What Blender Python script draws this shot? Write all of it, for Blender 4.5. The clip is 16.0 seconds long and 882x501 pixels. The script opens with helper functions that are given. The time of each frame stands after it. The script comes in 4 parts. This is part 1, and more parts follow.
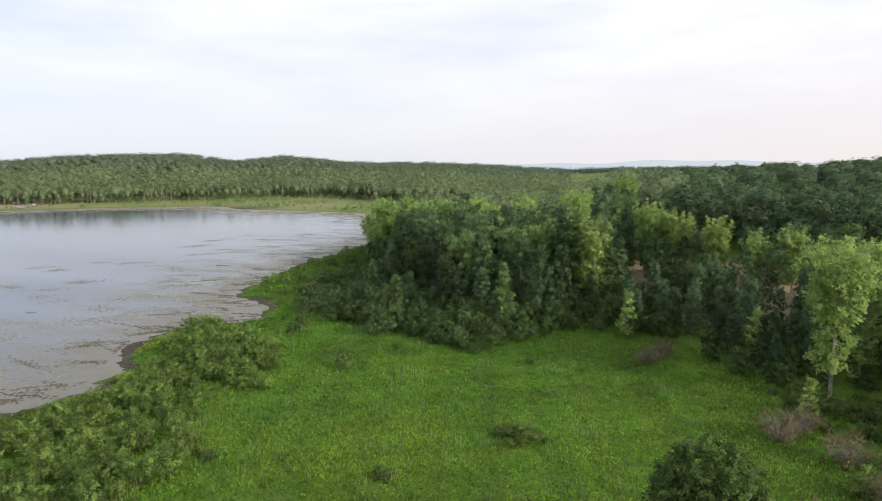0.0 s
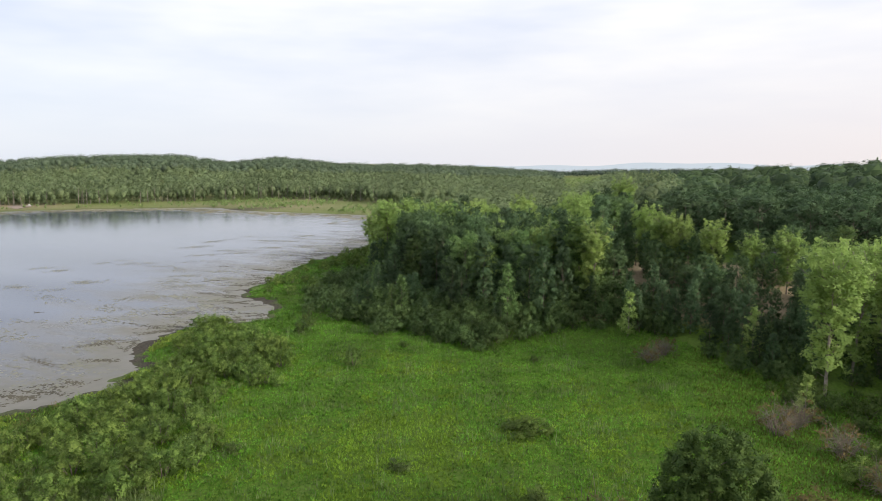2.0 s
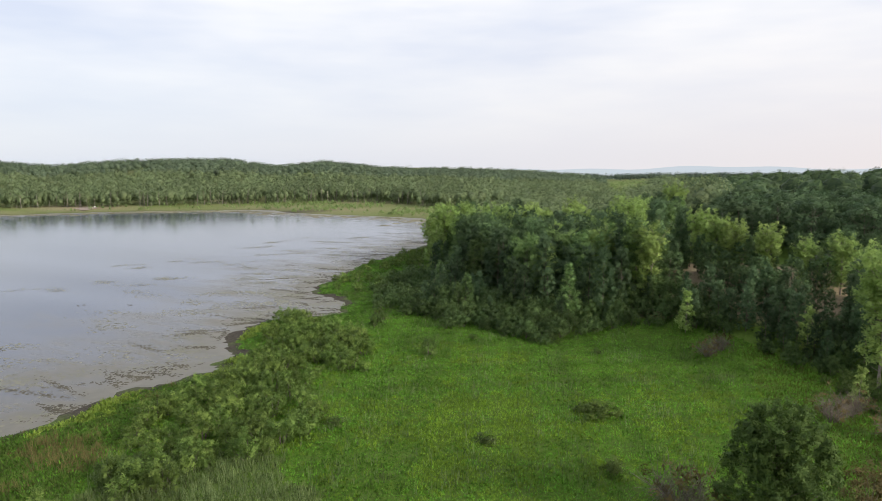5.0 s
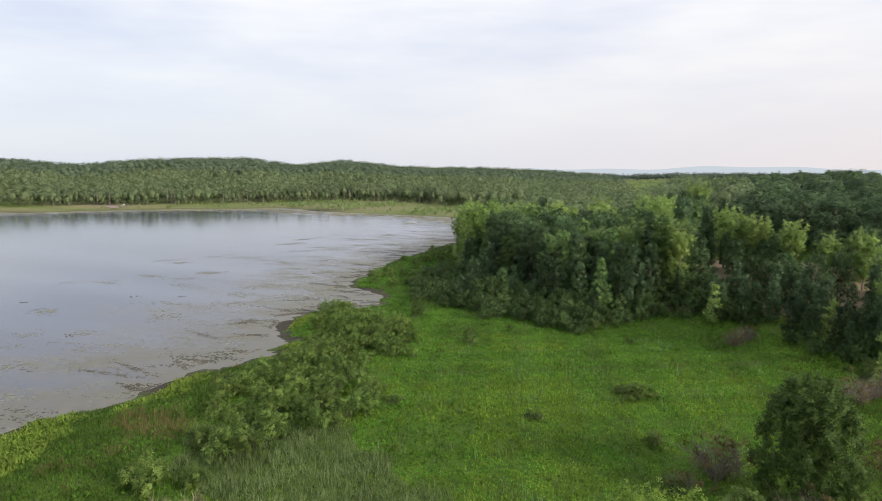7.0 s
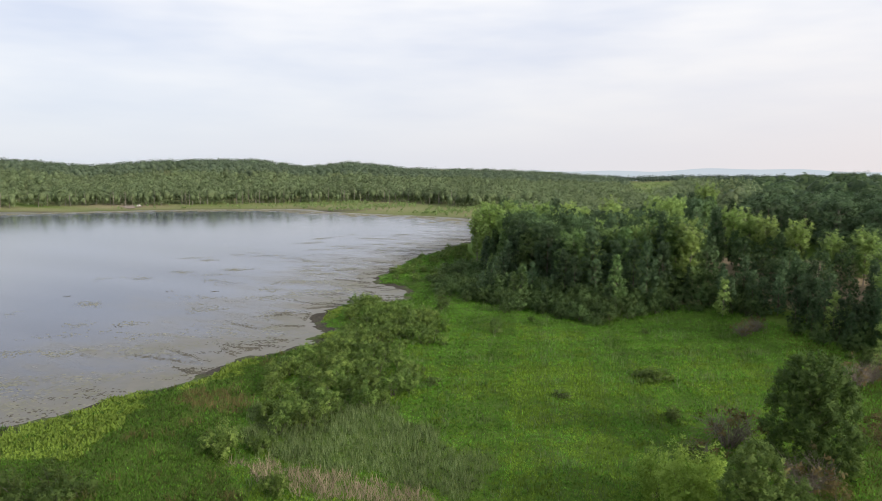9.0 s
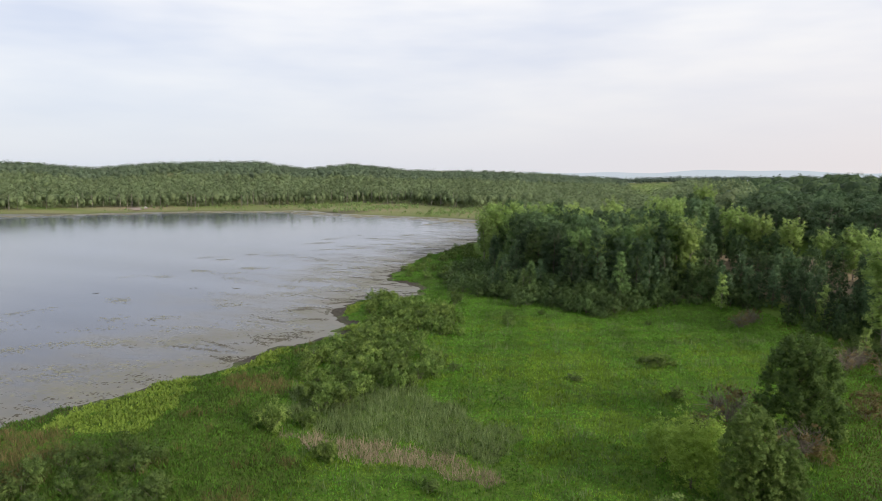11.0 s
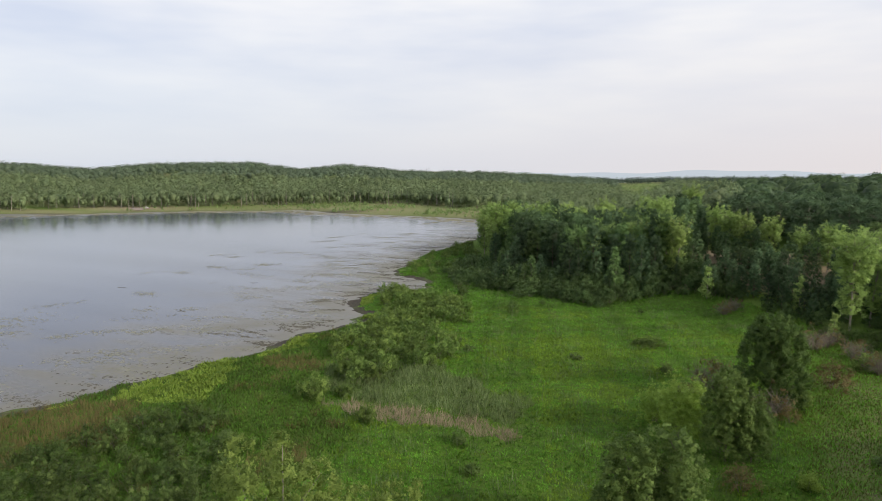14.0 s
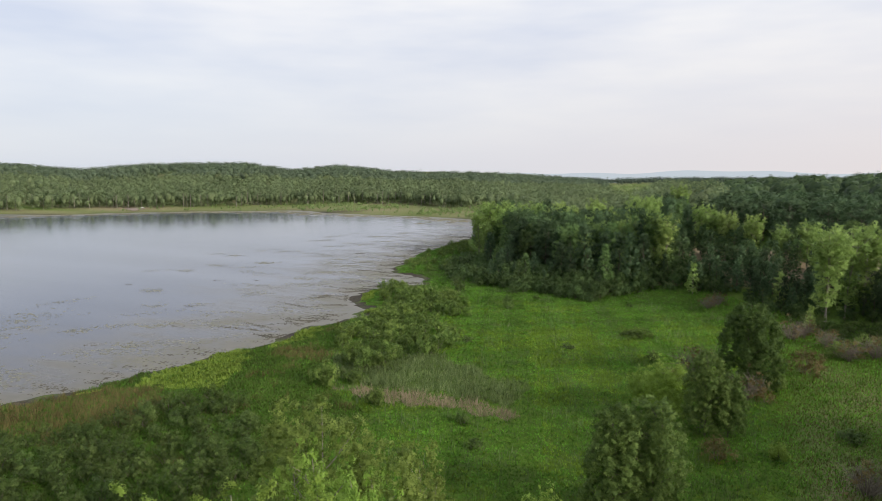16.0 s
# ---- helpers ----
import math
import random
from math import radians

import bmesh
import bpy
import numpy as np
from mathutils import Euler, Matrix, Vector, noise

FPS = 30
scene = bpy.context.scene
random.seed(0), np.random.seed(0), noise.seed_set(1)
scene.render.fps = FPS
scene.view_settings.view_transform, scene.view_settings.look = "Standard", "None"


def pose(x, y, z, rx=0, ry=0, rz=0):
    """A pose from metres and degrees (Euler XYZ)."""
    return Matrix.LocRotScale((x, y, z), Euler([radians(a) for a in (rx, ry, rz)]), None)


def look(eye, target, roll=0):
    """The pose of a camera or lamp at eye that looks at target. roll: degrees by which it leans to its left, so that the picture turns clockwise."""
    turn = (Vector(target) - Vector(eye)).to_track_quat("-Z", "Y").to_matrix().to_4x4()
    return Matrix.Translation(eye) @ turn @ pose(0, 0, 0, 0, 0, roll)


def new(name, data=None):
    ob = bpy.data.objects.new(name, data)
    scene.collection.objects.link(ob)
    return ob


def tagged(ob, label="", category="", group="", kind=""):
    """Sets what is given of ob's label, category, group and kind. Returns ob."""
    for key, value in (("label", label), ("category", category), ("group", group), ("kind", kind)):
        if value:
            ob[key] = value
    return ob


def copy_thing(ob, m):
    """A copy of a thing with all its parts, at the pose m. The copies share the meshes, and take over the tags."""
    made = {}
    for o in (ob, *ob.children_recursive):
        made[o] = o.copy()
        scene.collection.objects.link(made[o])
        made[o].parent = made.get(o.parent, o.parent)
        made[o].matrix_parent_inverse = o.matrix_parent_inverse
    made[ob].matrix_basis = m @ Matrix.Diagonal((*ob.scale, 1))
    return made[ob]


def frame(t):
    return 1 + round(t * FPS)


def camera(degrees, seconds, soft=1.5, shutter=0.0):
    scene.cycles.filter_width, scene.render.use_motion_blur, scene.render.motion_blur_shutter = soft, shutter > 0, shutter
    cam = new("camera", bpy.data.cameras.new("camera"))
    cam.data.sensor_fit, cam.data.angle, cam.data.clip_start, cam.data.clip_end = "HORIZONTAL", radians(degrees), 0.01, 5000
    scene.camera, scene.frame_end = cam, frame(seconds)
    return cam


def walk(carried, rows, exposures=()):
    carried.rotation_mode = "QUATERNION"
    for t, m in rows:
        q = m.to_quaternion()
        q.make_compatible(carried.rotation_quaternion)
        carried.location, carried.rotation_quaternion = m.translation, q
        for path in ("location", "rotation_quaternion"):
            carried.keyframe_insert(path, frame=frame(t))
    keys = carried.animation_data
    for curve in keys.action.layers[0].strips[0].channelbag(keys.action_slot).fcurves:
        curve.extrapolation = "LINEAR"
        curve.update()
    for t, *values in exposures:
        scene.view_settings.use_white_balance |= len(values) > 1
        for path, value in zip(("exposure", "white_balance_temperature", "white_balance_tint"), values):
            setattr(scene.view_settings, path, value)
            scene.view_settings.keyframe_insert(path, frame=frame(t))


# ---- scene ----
cam = camera(67.2, 16.0, soft=0.75)
PATH = [
    (0, (1.433, 10.228, 28.56), (0.634, 12.041, 28.284), -0.6),
    (0.5, (1.341, 9.743, 28.61), (0.557, 11.563, 28.335), -0.5),
    (1, (1.12, 9.101, 28.676), (0.35, 10.926, 28.403), -0.4),
    (1.5, (0.825, 8.27, 28.741), (0.057, 10.096, 28.469), -0.4),
    (2, (0.547, 7.196, 28.804), (-0.232, 9.018, 28.533), -0.4),
    (2.5, (0.256, 5.94, 28.88), (-0.542, 7.754, 28.611), -0.4),
    (3, (0.039, 4.543, 28.971), (-0.783, 6.346, 28.703), -0.4),
    (3.5, (-0.149, 3.078, 29.056), (-0.992, 4.872, 28.79), -0.5),
    (4, (-0.271, 1.497, 29.138), (-1.13, 3.283, 28.875), -0.5),
    (6.5, (-1.425, -7.795, 29.362), (-2.339, -6.035, 29.101), -0.3),
    (7, (-1.611, -9.881, 29.315), (-2.534, -8.126, 29.054), -0.3),
    (7.5, (-1.691, -11.99, 29.296), (-2.62, -10.238, 29.036), -0.3),
    (8, (-1.684, -14.188, 29.297), (-2.616, -12.438, 29.038), -0.2),
    (8.5, (-1.688, -16.364, 29.333), (-2.621, -14.614, 29.075), -0.2),
    (9, (-1.658, -18.524, 29.355), (-2.591, -16.774, 29.099), -0.2),
    (11.5, (-0.841, -28.962, 29.546), (-1.766, -27.206, 29.296), -0.3),
    (12, (-0.56, -31.005, 29.602), (-1.482, -29.248, 29.352), -0.3),
    (12.5, (-0.289, -32.963, 29.681), (-1.205, -31.203, 29.431), -0.3),
    (13, (-0.024, -34.85, 29.763), (-0.935, -33.088, 29.513), -0.3),
    (13.5, (0.318, -36.646, 29.815), (-0.59, -34.882, 29.564), -0.3),
    (14, (0.671, -38.369, 29.862), (-0.232, -36.602, 29.612), -0.3),
    (14.5, (1.047, -40.039, 29.907), (0.15, -38.269, 29.658), -0.3),
    (15, (1.41, -41.641, 29.949), (0.518, -39.869, 29.7), -0.3),
    (15.5, (1.813, -43.224, 29.982), (0.927, -41.448, 29.732), -0.4),
    (16, (2.206, -44.727, 30.001), (1.326, -42.948, 29.752), -0.3),
]
walk(cam, [(t, look(eye, target, roll)) for t, eye, target, roll in PATH],
     exposures=[(0.0, -0.02), (4.0, -0.10), (8.0, -0.15), (16.0, -0.25)])

# ---- world and sun ----
SUN_AZ, SUN_EL = radians(99.0), radians(23.0)   # clockwise from +y
SUN_DIR = Vector((math.sin(SUN_AZ) * math.cos(SUN_EL), math.cos(SUN_AZ) * math.cos(SUN_EL), math.sin(SUN_EL)))


def build_world():
    w = bpy.data.worlds.new("sky")
    scene.world = w
    w.use_nodes = True
    nt = w.node_tree
    nt.nodes.clear()
    N, L = nt.nodes.new, nt.links.new
    out = N("ShaderNodeOutputWorld")
    sky = N("ShaderNodeTexSky")
    sky.sky_type = "NISHITA"
    sky.sun_disc = False
    sky.sun_elevation, sky.sun_rotation = SUN_EL, SUN_AZ
    sky.air_density, sky.dust_density = 1.0, 2.0
    bg = N("ShaderNodeBackground")
    bg.inputs["Strength"].default_value = 0.12
    L(sky.outputs[0], bg.inputs["Color"])
    # high thin cloud over nearly all of the sky
    tc = N("ShaderNodeTexCoord")
    sep = N("ShaderNodeSeparateXYZ")
    L(tc.outputs["Generated"], sep.inputs[0])
    mp = N("ShaderNodeMapping")
    mp.inputs["Scale"].default_value = (1.0, 1.0, 5.0)
    L(tc.outputs["Generated"], mp.inputs["Vector"])
    no = N("ShaderNodeTexNoise")
    no.inputs["Scale"].default_value, no.inputs["Detail"].default_value = 2.2, 4.0
    no.inputs["Roughness"].default_value = 0.55
    L(mp.outputs[0], no.inputs["Vector"])
    ramp = N("ShaderNodeValToRGB")
    e = ramp.color_ramp.elements
    e[0].position, e[0].color = 0.32, (0.68, 0.73, 0.87, 1)
    e[1].position, e[1].color = 0.64, (0.97, 0.96, 0.97, 1)
    L(no.outputs["Fac"], ramp.inputs["Fac"])
    low = N("ShaderNodeMapRange")
    low.inputs["From Min"].default_value, low.inputs["From Max"].default_value = 0.0, 0.22
    L(sep.outputs["Z"], low.inputs["Value"])
    mix = N("ShaderNodeMix")
    mix.data_type = "RGBA"
    side, haze = N("ShaderNodeMapRange"), N("ShaderNodeMix")
    side.inputs["From Min"].default_value, side.inputs["From Max"].default_value = -0.8, 0.3
    L(sep.outputs["X"], side.inputs["Value"])
    haze.data_type = "RGBA"
    haze.inputs[6].default_value, haze.inputs[7].default_value = (0.74, 0.78, 0.86, 1), (0.86, 0.79, 0.79, 1)
    L(side.outputs[0], haze.inputs[0])
    L(haze.outputs[2], mix.inputs[6])
    L(low.outputs[0], mix.inputs[0])
    L(ramp.outputs[0], mix.inputs[7])
    cloud = N("ShaderNodeBackground")
    cloud.inputs["Strength"].default_value = 1.27
    L(mix.outputs[2], cloud.inputs["Color"])
    both = N("ShaderNodeMixShader")
    both.inputs[0].default_value = 0.85
    L(bg.outputs[0], both.inputs[1])
    L(cloud.outputs[0], both.inputs[2])
    L(both.outputs[0], out.inputs["Surface"])


build_world()
sun_data = bpy.data.lights.new("sun", "SUN")
sun_data.energy, sun_data.angle, sun_data.color = 5.0, radians(9.0), (1.0, 0.92, 0.77)
sun = new("sun", sun_data)
sun.matrix_world = look(SUN_DIR * 300, (0, 0, 0))


# ---- materials ----
def base_material(name):
    m = bpy.data.materials.new(name)
    m.use_nodes = True
    nt = m.node_tree
    nt.nodes.clear()
    return m, nt, nt.nodes.new, nt.links.new


def foliage(name, dark, light, through_light=0.3, spread=0.5, tone=False, rough=0.55):
    """Leaves: hue varies leaf by leaf and plant by plant."""
    m, nt, N, L = base_material(name)
    out = N("ShaderNodeOutputMaterial")
    geo = N("ShaderNodeNewGeometry")
    mix = N("ShaderNodeMix")
    mix.data_type = "RGBA"
    mix.inputs[6].default_value, mix.inputs[7].default_value = (*dark, 1), (*light, 1)
    hsv = N("ShaderNodeHueSaturation")
    if tone:
        at = N("ShaderNodeAttribute")
        at.attribute_name = "tone"
        source = at.outputs["Fac"]
        L(geo.outputs["Random Per Island"], mix.inputs[0])
    else:
        source = N("ShaderNodeObjectInfo").outputs["Random"]
        bunch, share = N("ShaderNodeAttribute"), N("ShaderNodeMix")
        bunch.attribute_name = "bunch"
        share.inputs[0].default_value = 0.7
        L(geo.outputs["Random Per Island"], share.inputs[2])
        L(bunch.outputs["Fac"], share.inputs[3])
        L(share.outputs[0], mix.inputs[0])
    val = N("ShaderNodeMapRange")
    val.inputs["To Min"].default_value, val.inputs["To Max"].default_value = 1 - spread, 1 + spread
    L(source, val.inputs["Value"])
    hue = N("ShaderNodeMapRange")
    hue.inputs["To Min"].default_value, hue.inputs["To Max"].default_value = 0.488, 0.503
    scr = N("ShaderNodeMath")
    scr.operation = "FRACT"
    mul = N("ShaderNodeMath")
    mul.operation = "MULTIPLY"
    mul.inputs[1].default_value = 7.31
    L(source, mul.inputs[0])
    L(mul.outputs[0], scr.inputs[0])
    L(scr.outputs[0], hue.inputs["Value"])
    L(val.outputs[0], hsv.inputs["Value"])
    L(hue.outputs[0], hsv.inputs["Hue"])
    L(mix.outputs[2], hsv.inputs["Color"])
    p = N("ShaderNodeBsdfPrincipled")
    p.inputs["Roughness"].default_value = rough
    p.inputs["Specular IOR Level"].default_value = 0.10
    L(hsv.outputs[0], p.inputs["Base Color"])
    tr = N("ShaderNodeBsdfTranslucent")
    L(hsv.outputs[0], tr.inputs["Color"])
    ms = N("ShaderNodeMixShader")
    ms.inputs[0].default_value = through_light
    L(p.outputs[0], ms.inputs[1])
    L(tr.outputs[0], ms.inputs[2])
    L(ms.outputs[0], out.inputs["Surface"])
    return m


def rough_surface(name, dark, light, scale, rough=0.9, bump=0.3, detail=5.0):
    """A mottled matt surface: bark, soil, mud, stone."""
    m, nt, N, L = base_material(name)
    out = N("ShaderNodeOutputMaterial")
    tc = N("ShaderNodeTexCoord")
    n1, n2 = N("ShaderNodeTexNoise"), N("ShaderNodeTexNoise")
    n1.inputs["Scale"].default_value, n1.inputs["Detail"].default_value = scale, detail
    n2.inputs["Scale"].default_value, n2.inputs["Detail"].default_value = scale * 0.13, 3.0
    L(tc.outputs["Object"], n1.inputs["Vector"])
    L(tc.outputs["Object"], n2.inputs["Vector"])
    add = N("ShaderNodeMath")
    add.operation = "ADD"
    L(n1.outputs["Fac"], add.inputs[0])
    L(n2.outputs["Fac"], add.inputs[1])
    mr = N("ShaderNodeMapRange")
    mr.inputs["From Min"].default_value, mr.inputs["From Max"].default_value = 0.7, 1.3
    L(add.outputs[0], mr.inputs["Value"])
    mix = N("ShaderNodeMix")
    mix.data_type = "RGBA"
    mix.inputs[6].default_value, mix.inputs[7].default_value = (*dark, 1), (*light, 1)
    L(mr.outputs[0], mix.inputs[0])
    p = N("ShaderNodeBsdfPrincipled")
    p.inputs["Roughness"].default_value = rough
    p.inputs["Specular IOR Level"].default_value = 0.3
    L(mix.outputs[2], p.inputs["Base Color"])
    b = N("ShaderNodeBump")
    b.inputs["Strength"].default_value, b.inputs["Distance"].default_value = bump, 0.05
    L(n1.outputs["Fac"], b.inputs["Height"])
    L(b.outputs[0], p.inputs["Normal"])
    L(p.outputs[0], out.inputs["Surface"])
    return m


def ground_material():
    """Turf and soil, with bare mud where the attribute 'mud' says so and dry grass where 'dry' does."""
    m, nt, N, L = base_material("turf")
    out = N("ShaderNodeOutputMaterial")
    tc = N("ShaderNodeTexCoord")

    def noise_at(scale, detail):
        n = N("ShaderNodeTexNoise")
        n.inputs["Scale"].default_value, n.inputs["Detail"].default_value = scale, detail
        L(tc.outputs["Object"], n.inputs["Vector"])
        return n.outputs["Fac"]

    def blend(fac, a, b):
        x = N("ShaderNodeMix")
        x.data_type = "RGBA"
        L(fac, x.inputs[0])
        for sock, v in ((x.inputs[6], a), (x.inputs[7], b)):
            if isinstance(v, tuple):
                sock.default_value = (*v, 1)
            else:
                L(v, sock)
        return x.outputs[2]

    def sharpen(fac, lo, hi):
        r = N("ShaderNodeMapRange")
        r.inputs["From Min"].default_value, r.inputs["From Max"].default_value = lo, hi
        L(fac, r.inputs["Value"])
        return r.outputs[0]

    fine, mid, wide = noise_at(3.0, 6.0), noise_at(0.35, 4.0), noise_at(0.05, 3.0)
    turf = blend(sharpen(fine, 0.35, 0.65), (0.060, 0.110, 0.014), (0.115, 0.200, 0.026))
    turf = blend(sharpen(mid, 0.4, 0.7), turf, (0.085, 0.130, 0.028))
    dry_col = blend(sharpen(fine, 0.3, 0.7), (0.20, 0.160, 0.100), (0.32, 0.260, 0.175))
    mud_col = blend(sharpen(fine, 0.3, 0.7), (0.030, 0.026, 0.020), (0.085, 0.075, 0.060))
    dry, mud = N("ShaderNodeAttribute"), N("ShaderNodeAttribute")
    dry.attribute_name, mud.attribute_name = "dry", "mud"
    col = blend(dry.outputs["Fac"], turf, dry_col)
    col = blend(mud.outputs["Fac"], col, mud_col)
    p = N("ShaderNodeBsdfPrincipled")
    p.inputs["Roughness"].default_value = 0.95
    p.inputs["Specular IOR Level"].default_value = 0.12
    L(col, p.inputs["Base Color"])
    b = N("ShaderNodeBump")
    b.inputs["Strength"].default_value, b.inputs["Distance"].default_value = 0.6, 0.15
    L(fine, b.inputs["Height"])
    L(b.outputs[0], p.inputs["Normal"])
    L(p.outputs[0], out.inputs["Surface"])
    return m


def water_material():
    """Shallow lake: silty body colour tinted blue for reflected sky, clear gloss, films of algae where the attribute
    'film' says so.
    """
    m, nt, N, L = base_material("lake_water")
    out = N("ShaderNodeOutputMaterial")
    tc = N("ShaderNodeTexCoord")
    mp = N("ShaderNodeMapping")
    mp.inputs["Rotation"].default_value = (0, 0, radians(25))
    mp.inputs["Scale"].default_value = (0.35, 1.0, 1.0)
    L(tc.outputs["Object"], mp.inputs["Vector"])
    ripple, patch, film = N("ShaderNodeTexNoise"), N("ShaderNodeTexNoise"), N("ShaderNodeAttribute")
    ripple.inputs["Scale"].default_value, ripple.inputs["Detail"].default_value = 1.1, 3.0
    patch.inputs["Scale"].default_value, patch.inputs["Detail"].default_value = 0.16, 7.0
    patch.inputs["Roughness"].default_value = 0.62
    film.attribute_name = "film"
    L(tc.outputs["Object"], ripple.inputs["Vector"])
    L(mp.outputs[0], patch.inputs["Vector"])
    add = N("ShaderNodeMath")
    add.operation = "ADD"
    L(film.outputs["Fac"], add.inputs[0])
    L(patch.outputs["Fac"], add.inputs[1])
    cover = N("ShaderNodeMapRange")
    cover.inputs["From Min"].default_value, cover.inputs["From Max"].default_value = 0.82, 1.22
    L(add.outputs[0], cover.inputs["Value"])
    tone = N("ShaderNodeTexNoise")
    tone.inputs["Scale"].default_value, tone.inputs["Detail"].default_value = 0.5, 5.0
    L(tc.outputs["Object"], tone.inputs["Vector"])
    scum = N("ShaderNodeMix")
    scum.data_type = "RGBA"
    scum.inputs[6].default_value, scum.inputs[7].default_value = (0.085, 0.084, 0.062, 1), (0.165, 0.150, 0.122, 1)
    L(tone.outputs["Fac"], scum.inputs[0])
    col = N("ShaderNodeMix")
    col.data_type = "RGBA"
    # wind lanes: their sheen is painted as paler streaks of body colour
    lanes, lane_map, lane_mix = N("ShaderNodeTexNoise"), N("ShaderNodeMapping"), N("ShaderNodeMix")
    lane_map.inputs["Rotation"].default_value = (0, 0, radians(-28))
    lane_map.inputs["Scale"].default_value = (0.004, 0.035, 1.0)
    lanes.inputs["Scale"].default_value, lanes.inputs["Detail"].default_value = 1.0, 4.0
    L(tc.outputs["Object"], lane_map.inputs["Vector"])
    L(lane_map.outputs[0], lanes.inputs["Vector"])
    lane_mix.data_type = "RGBA"
    lane_mix.inputs[6].default_value, lane_mix.inputs[7].default_value = (0.042, 0.052, 0.080, 1), (0.084, 0.098, 0.134, 1)
    lane_fac = N("ShaderNodeMapRange")
    lane_fac.inputs["From Min"].default_value, lane_fac.inputs["From Max"].default_value = 0.38, 0.62
    L(lanes.outputs["Fac"], lane_fac.inputs["Value"])
    L(lane_fac.outputs[0], lane_mix.inputs[0])
    L(lane_mix.outputs[2], col.inputs[6])
    L(cover.outputs[0], col.inputs[0])
    L(scum.outputs[2], col.inputs[7])
    p = N("ShaderNodeBsdfPrincipled")
    p.inputs["IOR"].default_value = 1.33
    ro = N("ShaderNodeMapRange")
    ro.inputs["To Min"].default_value, ro.inputs["To Max"].default_value = 0.11, 0.36
    L(cover.outputs[0], ro.inputs["Value"])
    L(ro.outputs[0], p.inputs["Roughness"])
    L(col.outputs[2], p.inputs["Base Color"])
    b = N("ShaderNodeBump")
    b.inputs["Strength"].default_value, b.inputs["Distance"].default_value = 0.16, 0.05
    L(ripple.outputs["Fac"], b.inputs["Height"])
    L(b.outputs[0], p.inputs["Normal"])
    L(p.outputs[0], out.inputs["Surface"])
    return m


M_TURF, M_WATER = ground_material(), water_material()
M_BARK = rough_surface("grey_bark", (0.06, 0.05, 0.04), (0.20, 0.17, 0.14), 6.0)
M_PALE_BARK = rough_surface("pale_bark", (0.16, 0.14, 0.12), (0.34, 0.30, 0.26), 5.0)
M_TWIG = rough_surface("dry_twig", (0.12, 0.10, 0.08), (0.24, 0.205, 0.165), 8.0)
M_STEM = rough_surface("shore_bark", (0.14, 0.128, 0.105), (0.28, 0.255, 0.21), 5.0)
M_POPLAR = foliage("poplar_leaf", (0.205, 0.310, 0.086), (0.385, 0.530, 0.170), 0.48, 0.14)
M_WOOD = foliage("woodland_leaf", (0.060, 0.108, 0.048), (0.140, 0.220, 0.094), 0.40, 0.40)
M_DARK = foliage("dark_leaf", (0.053, 0.096, 0.048), (0.120, 0.190, 0.090), 0.40, 0.45)
M_MAPLE = foliage("maple_leaf", (0.044, 0.082, 0.024), (0.105, 0.165, 0.044), 0.34, 0.1)
M_THICK = foliage("thicket_leaf", (0.048, 0.086, 0.024), (0.130, 0.190, 0.054), 0.34, 0.28)
M_SCRUB = foliage("scrub_leaf", (0.050, 0.096, 0.027), (0.135, 0.212, 0.057), 0.35, 0.28)
M_SHRUB = foliage("shrub_leaf", (0.068, 0.122, 0.028), (0.205, 0.300, 0.075), 0.38, 0.24)
M_WILLOW = foliage("willow_leaf", (0.130, 0.215, 0.034), (0.290, 0.430, 0.088), 0.44, 0.14)
M_OSIER = foliage("osier_leaf", (0.130, 0.190, 0.040), (0.260, 0.340, 0.088), 0.42, 0.16)
M_RUSSET = foliage("russet_leaf", (0.11, 0.10, 0.040), (0.23, 0.18, 0.080), 0.3, 0.2)
M_MEADOW = foliage("meadow_leaf", (0.068, 0.168, 0.016), (0.122, 0.288, 0.030), 0.38, 0.52, tone=True)
M_LIME = foliage("pickerel_leaf", (0.135, 0.215, 0.028), (0.240, 0.340, 0.060), 0.38, 0.28, tone=True)
M_REED = foliage("reed_blade", (0.095, 0.145, 0.056), (0.225, 0.292, 0.125), 0.3, 0.35, tone=True)
M_STRAW = foliage("straw_blade", (0.19, 0.155, 0.105), (0.36, 0.30, 0.21), 0.25, 0.3, tone=True)
M_SEDGE = foliage("sedge_blade", (0.100, 0.098, 0.038), (0.195, 0.160, 0.068), 0.3, 0.3, tone=True)
# far leaves are paler and greyer: distance haze mixed into their colour
M_FAR = foliage("far_leaf_hazed", (0.132, 0.178, 0.090), (0.220, 0.284, 0.142), 0.42, 0.40, tone=True)
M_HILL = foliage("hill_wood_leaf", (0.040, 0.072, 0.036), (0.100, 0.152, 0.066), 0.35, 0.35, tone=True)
# ridge and plain leaves lean to blue, again haze put into the colour
M_RIDGE = foliage("ridge_leaf_hazed", (0.082, 0.118, 0.078), (0.160, 0.212, 0.128), 0.40, 0.40, tone=True)
M_PLAIN = foliage("plain_leaf_hazed", (0.060, 0.086, 0.068), (0.105, 0.142, 0.108), 0.35, 0.3, tone=True)
M_FOOT = foliage("edge_shrub_leaf", (0.050, 0.092, 0.032), (0.128, 0.200, 0.070), 0.36, 0.34)
M_DEEP = foliage("deep_wood_leaf", (0.046, 0.084, 0.042), (0.108, 0.168, 0.080), 0.38, 0.34)
M_LINDEN = foliage("light_wood_leaf", (0.082, 0.148, 0.050), (0.188, 0.290, 0.100), 0.42, 0.30)
M_ASH = foliage("ash_leaf", (0.068, 0.122, 0.032), (0.170, 0.255, 0.070), 0.38, 0.12)
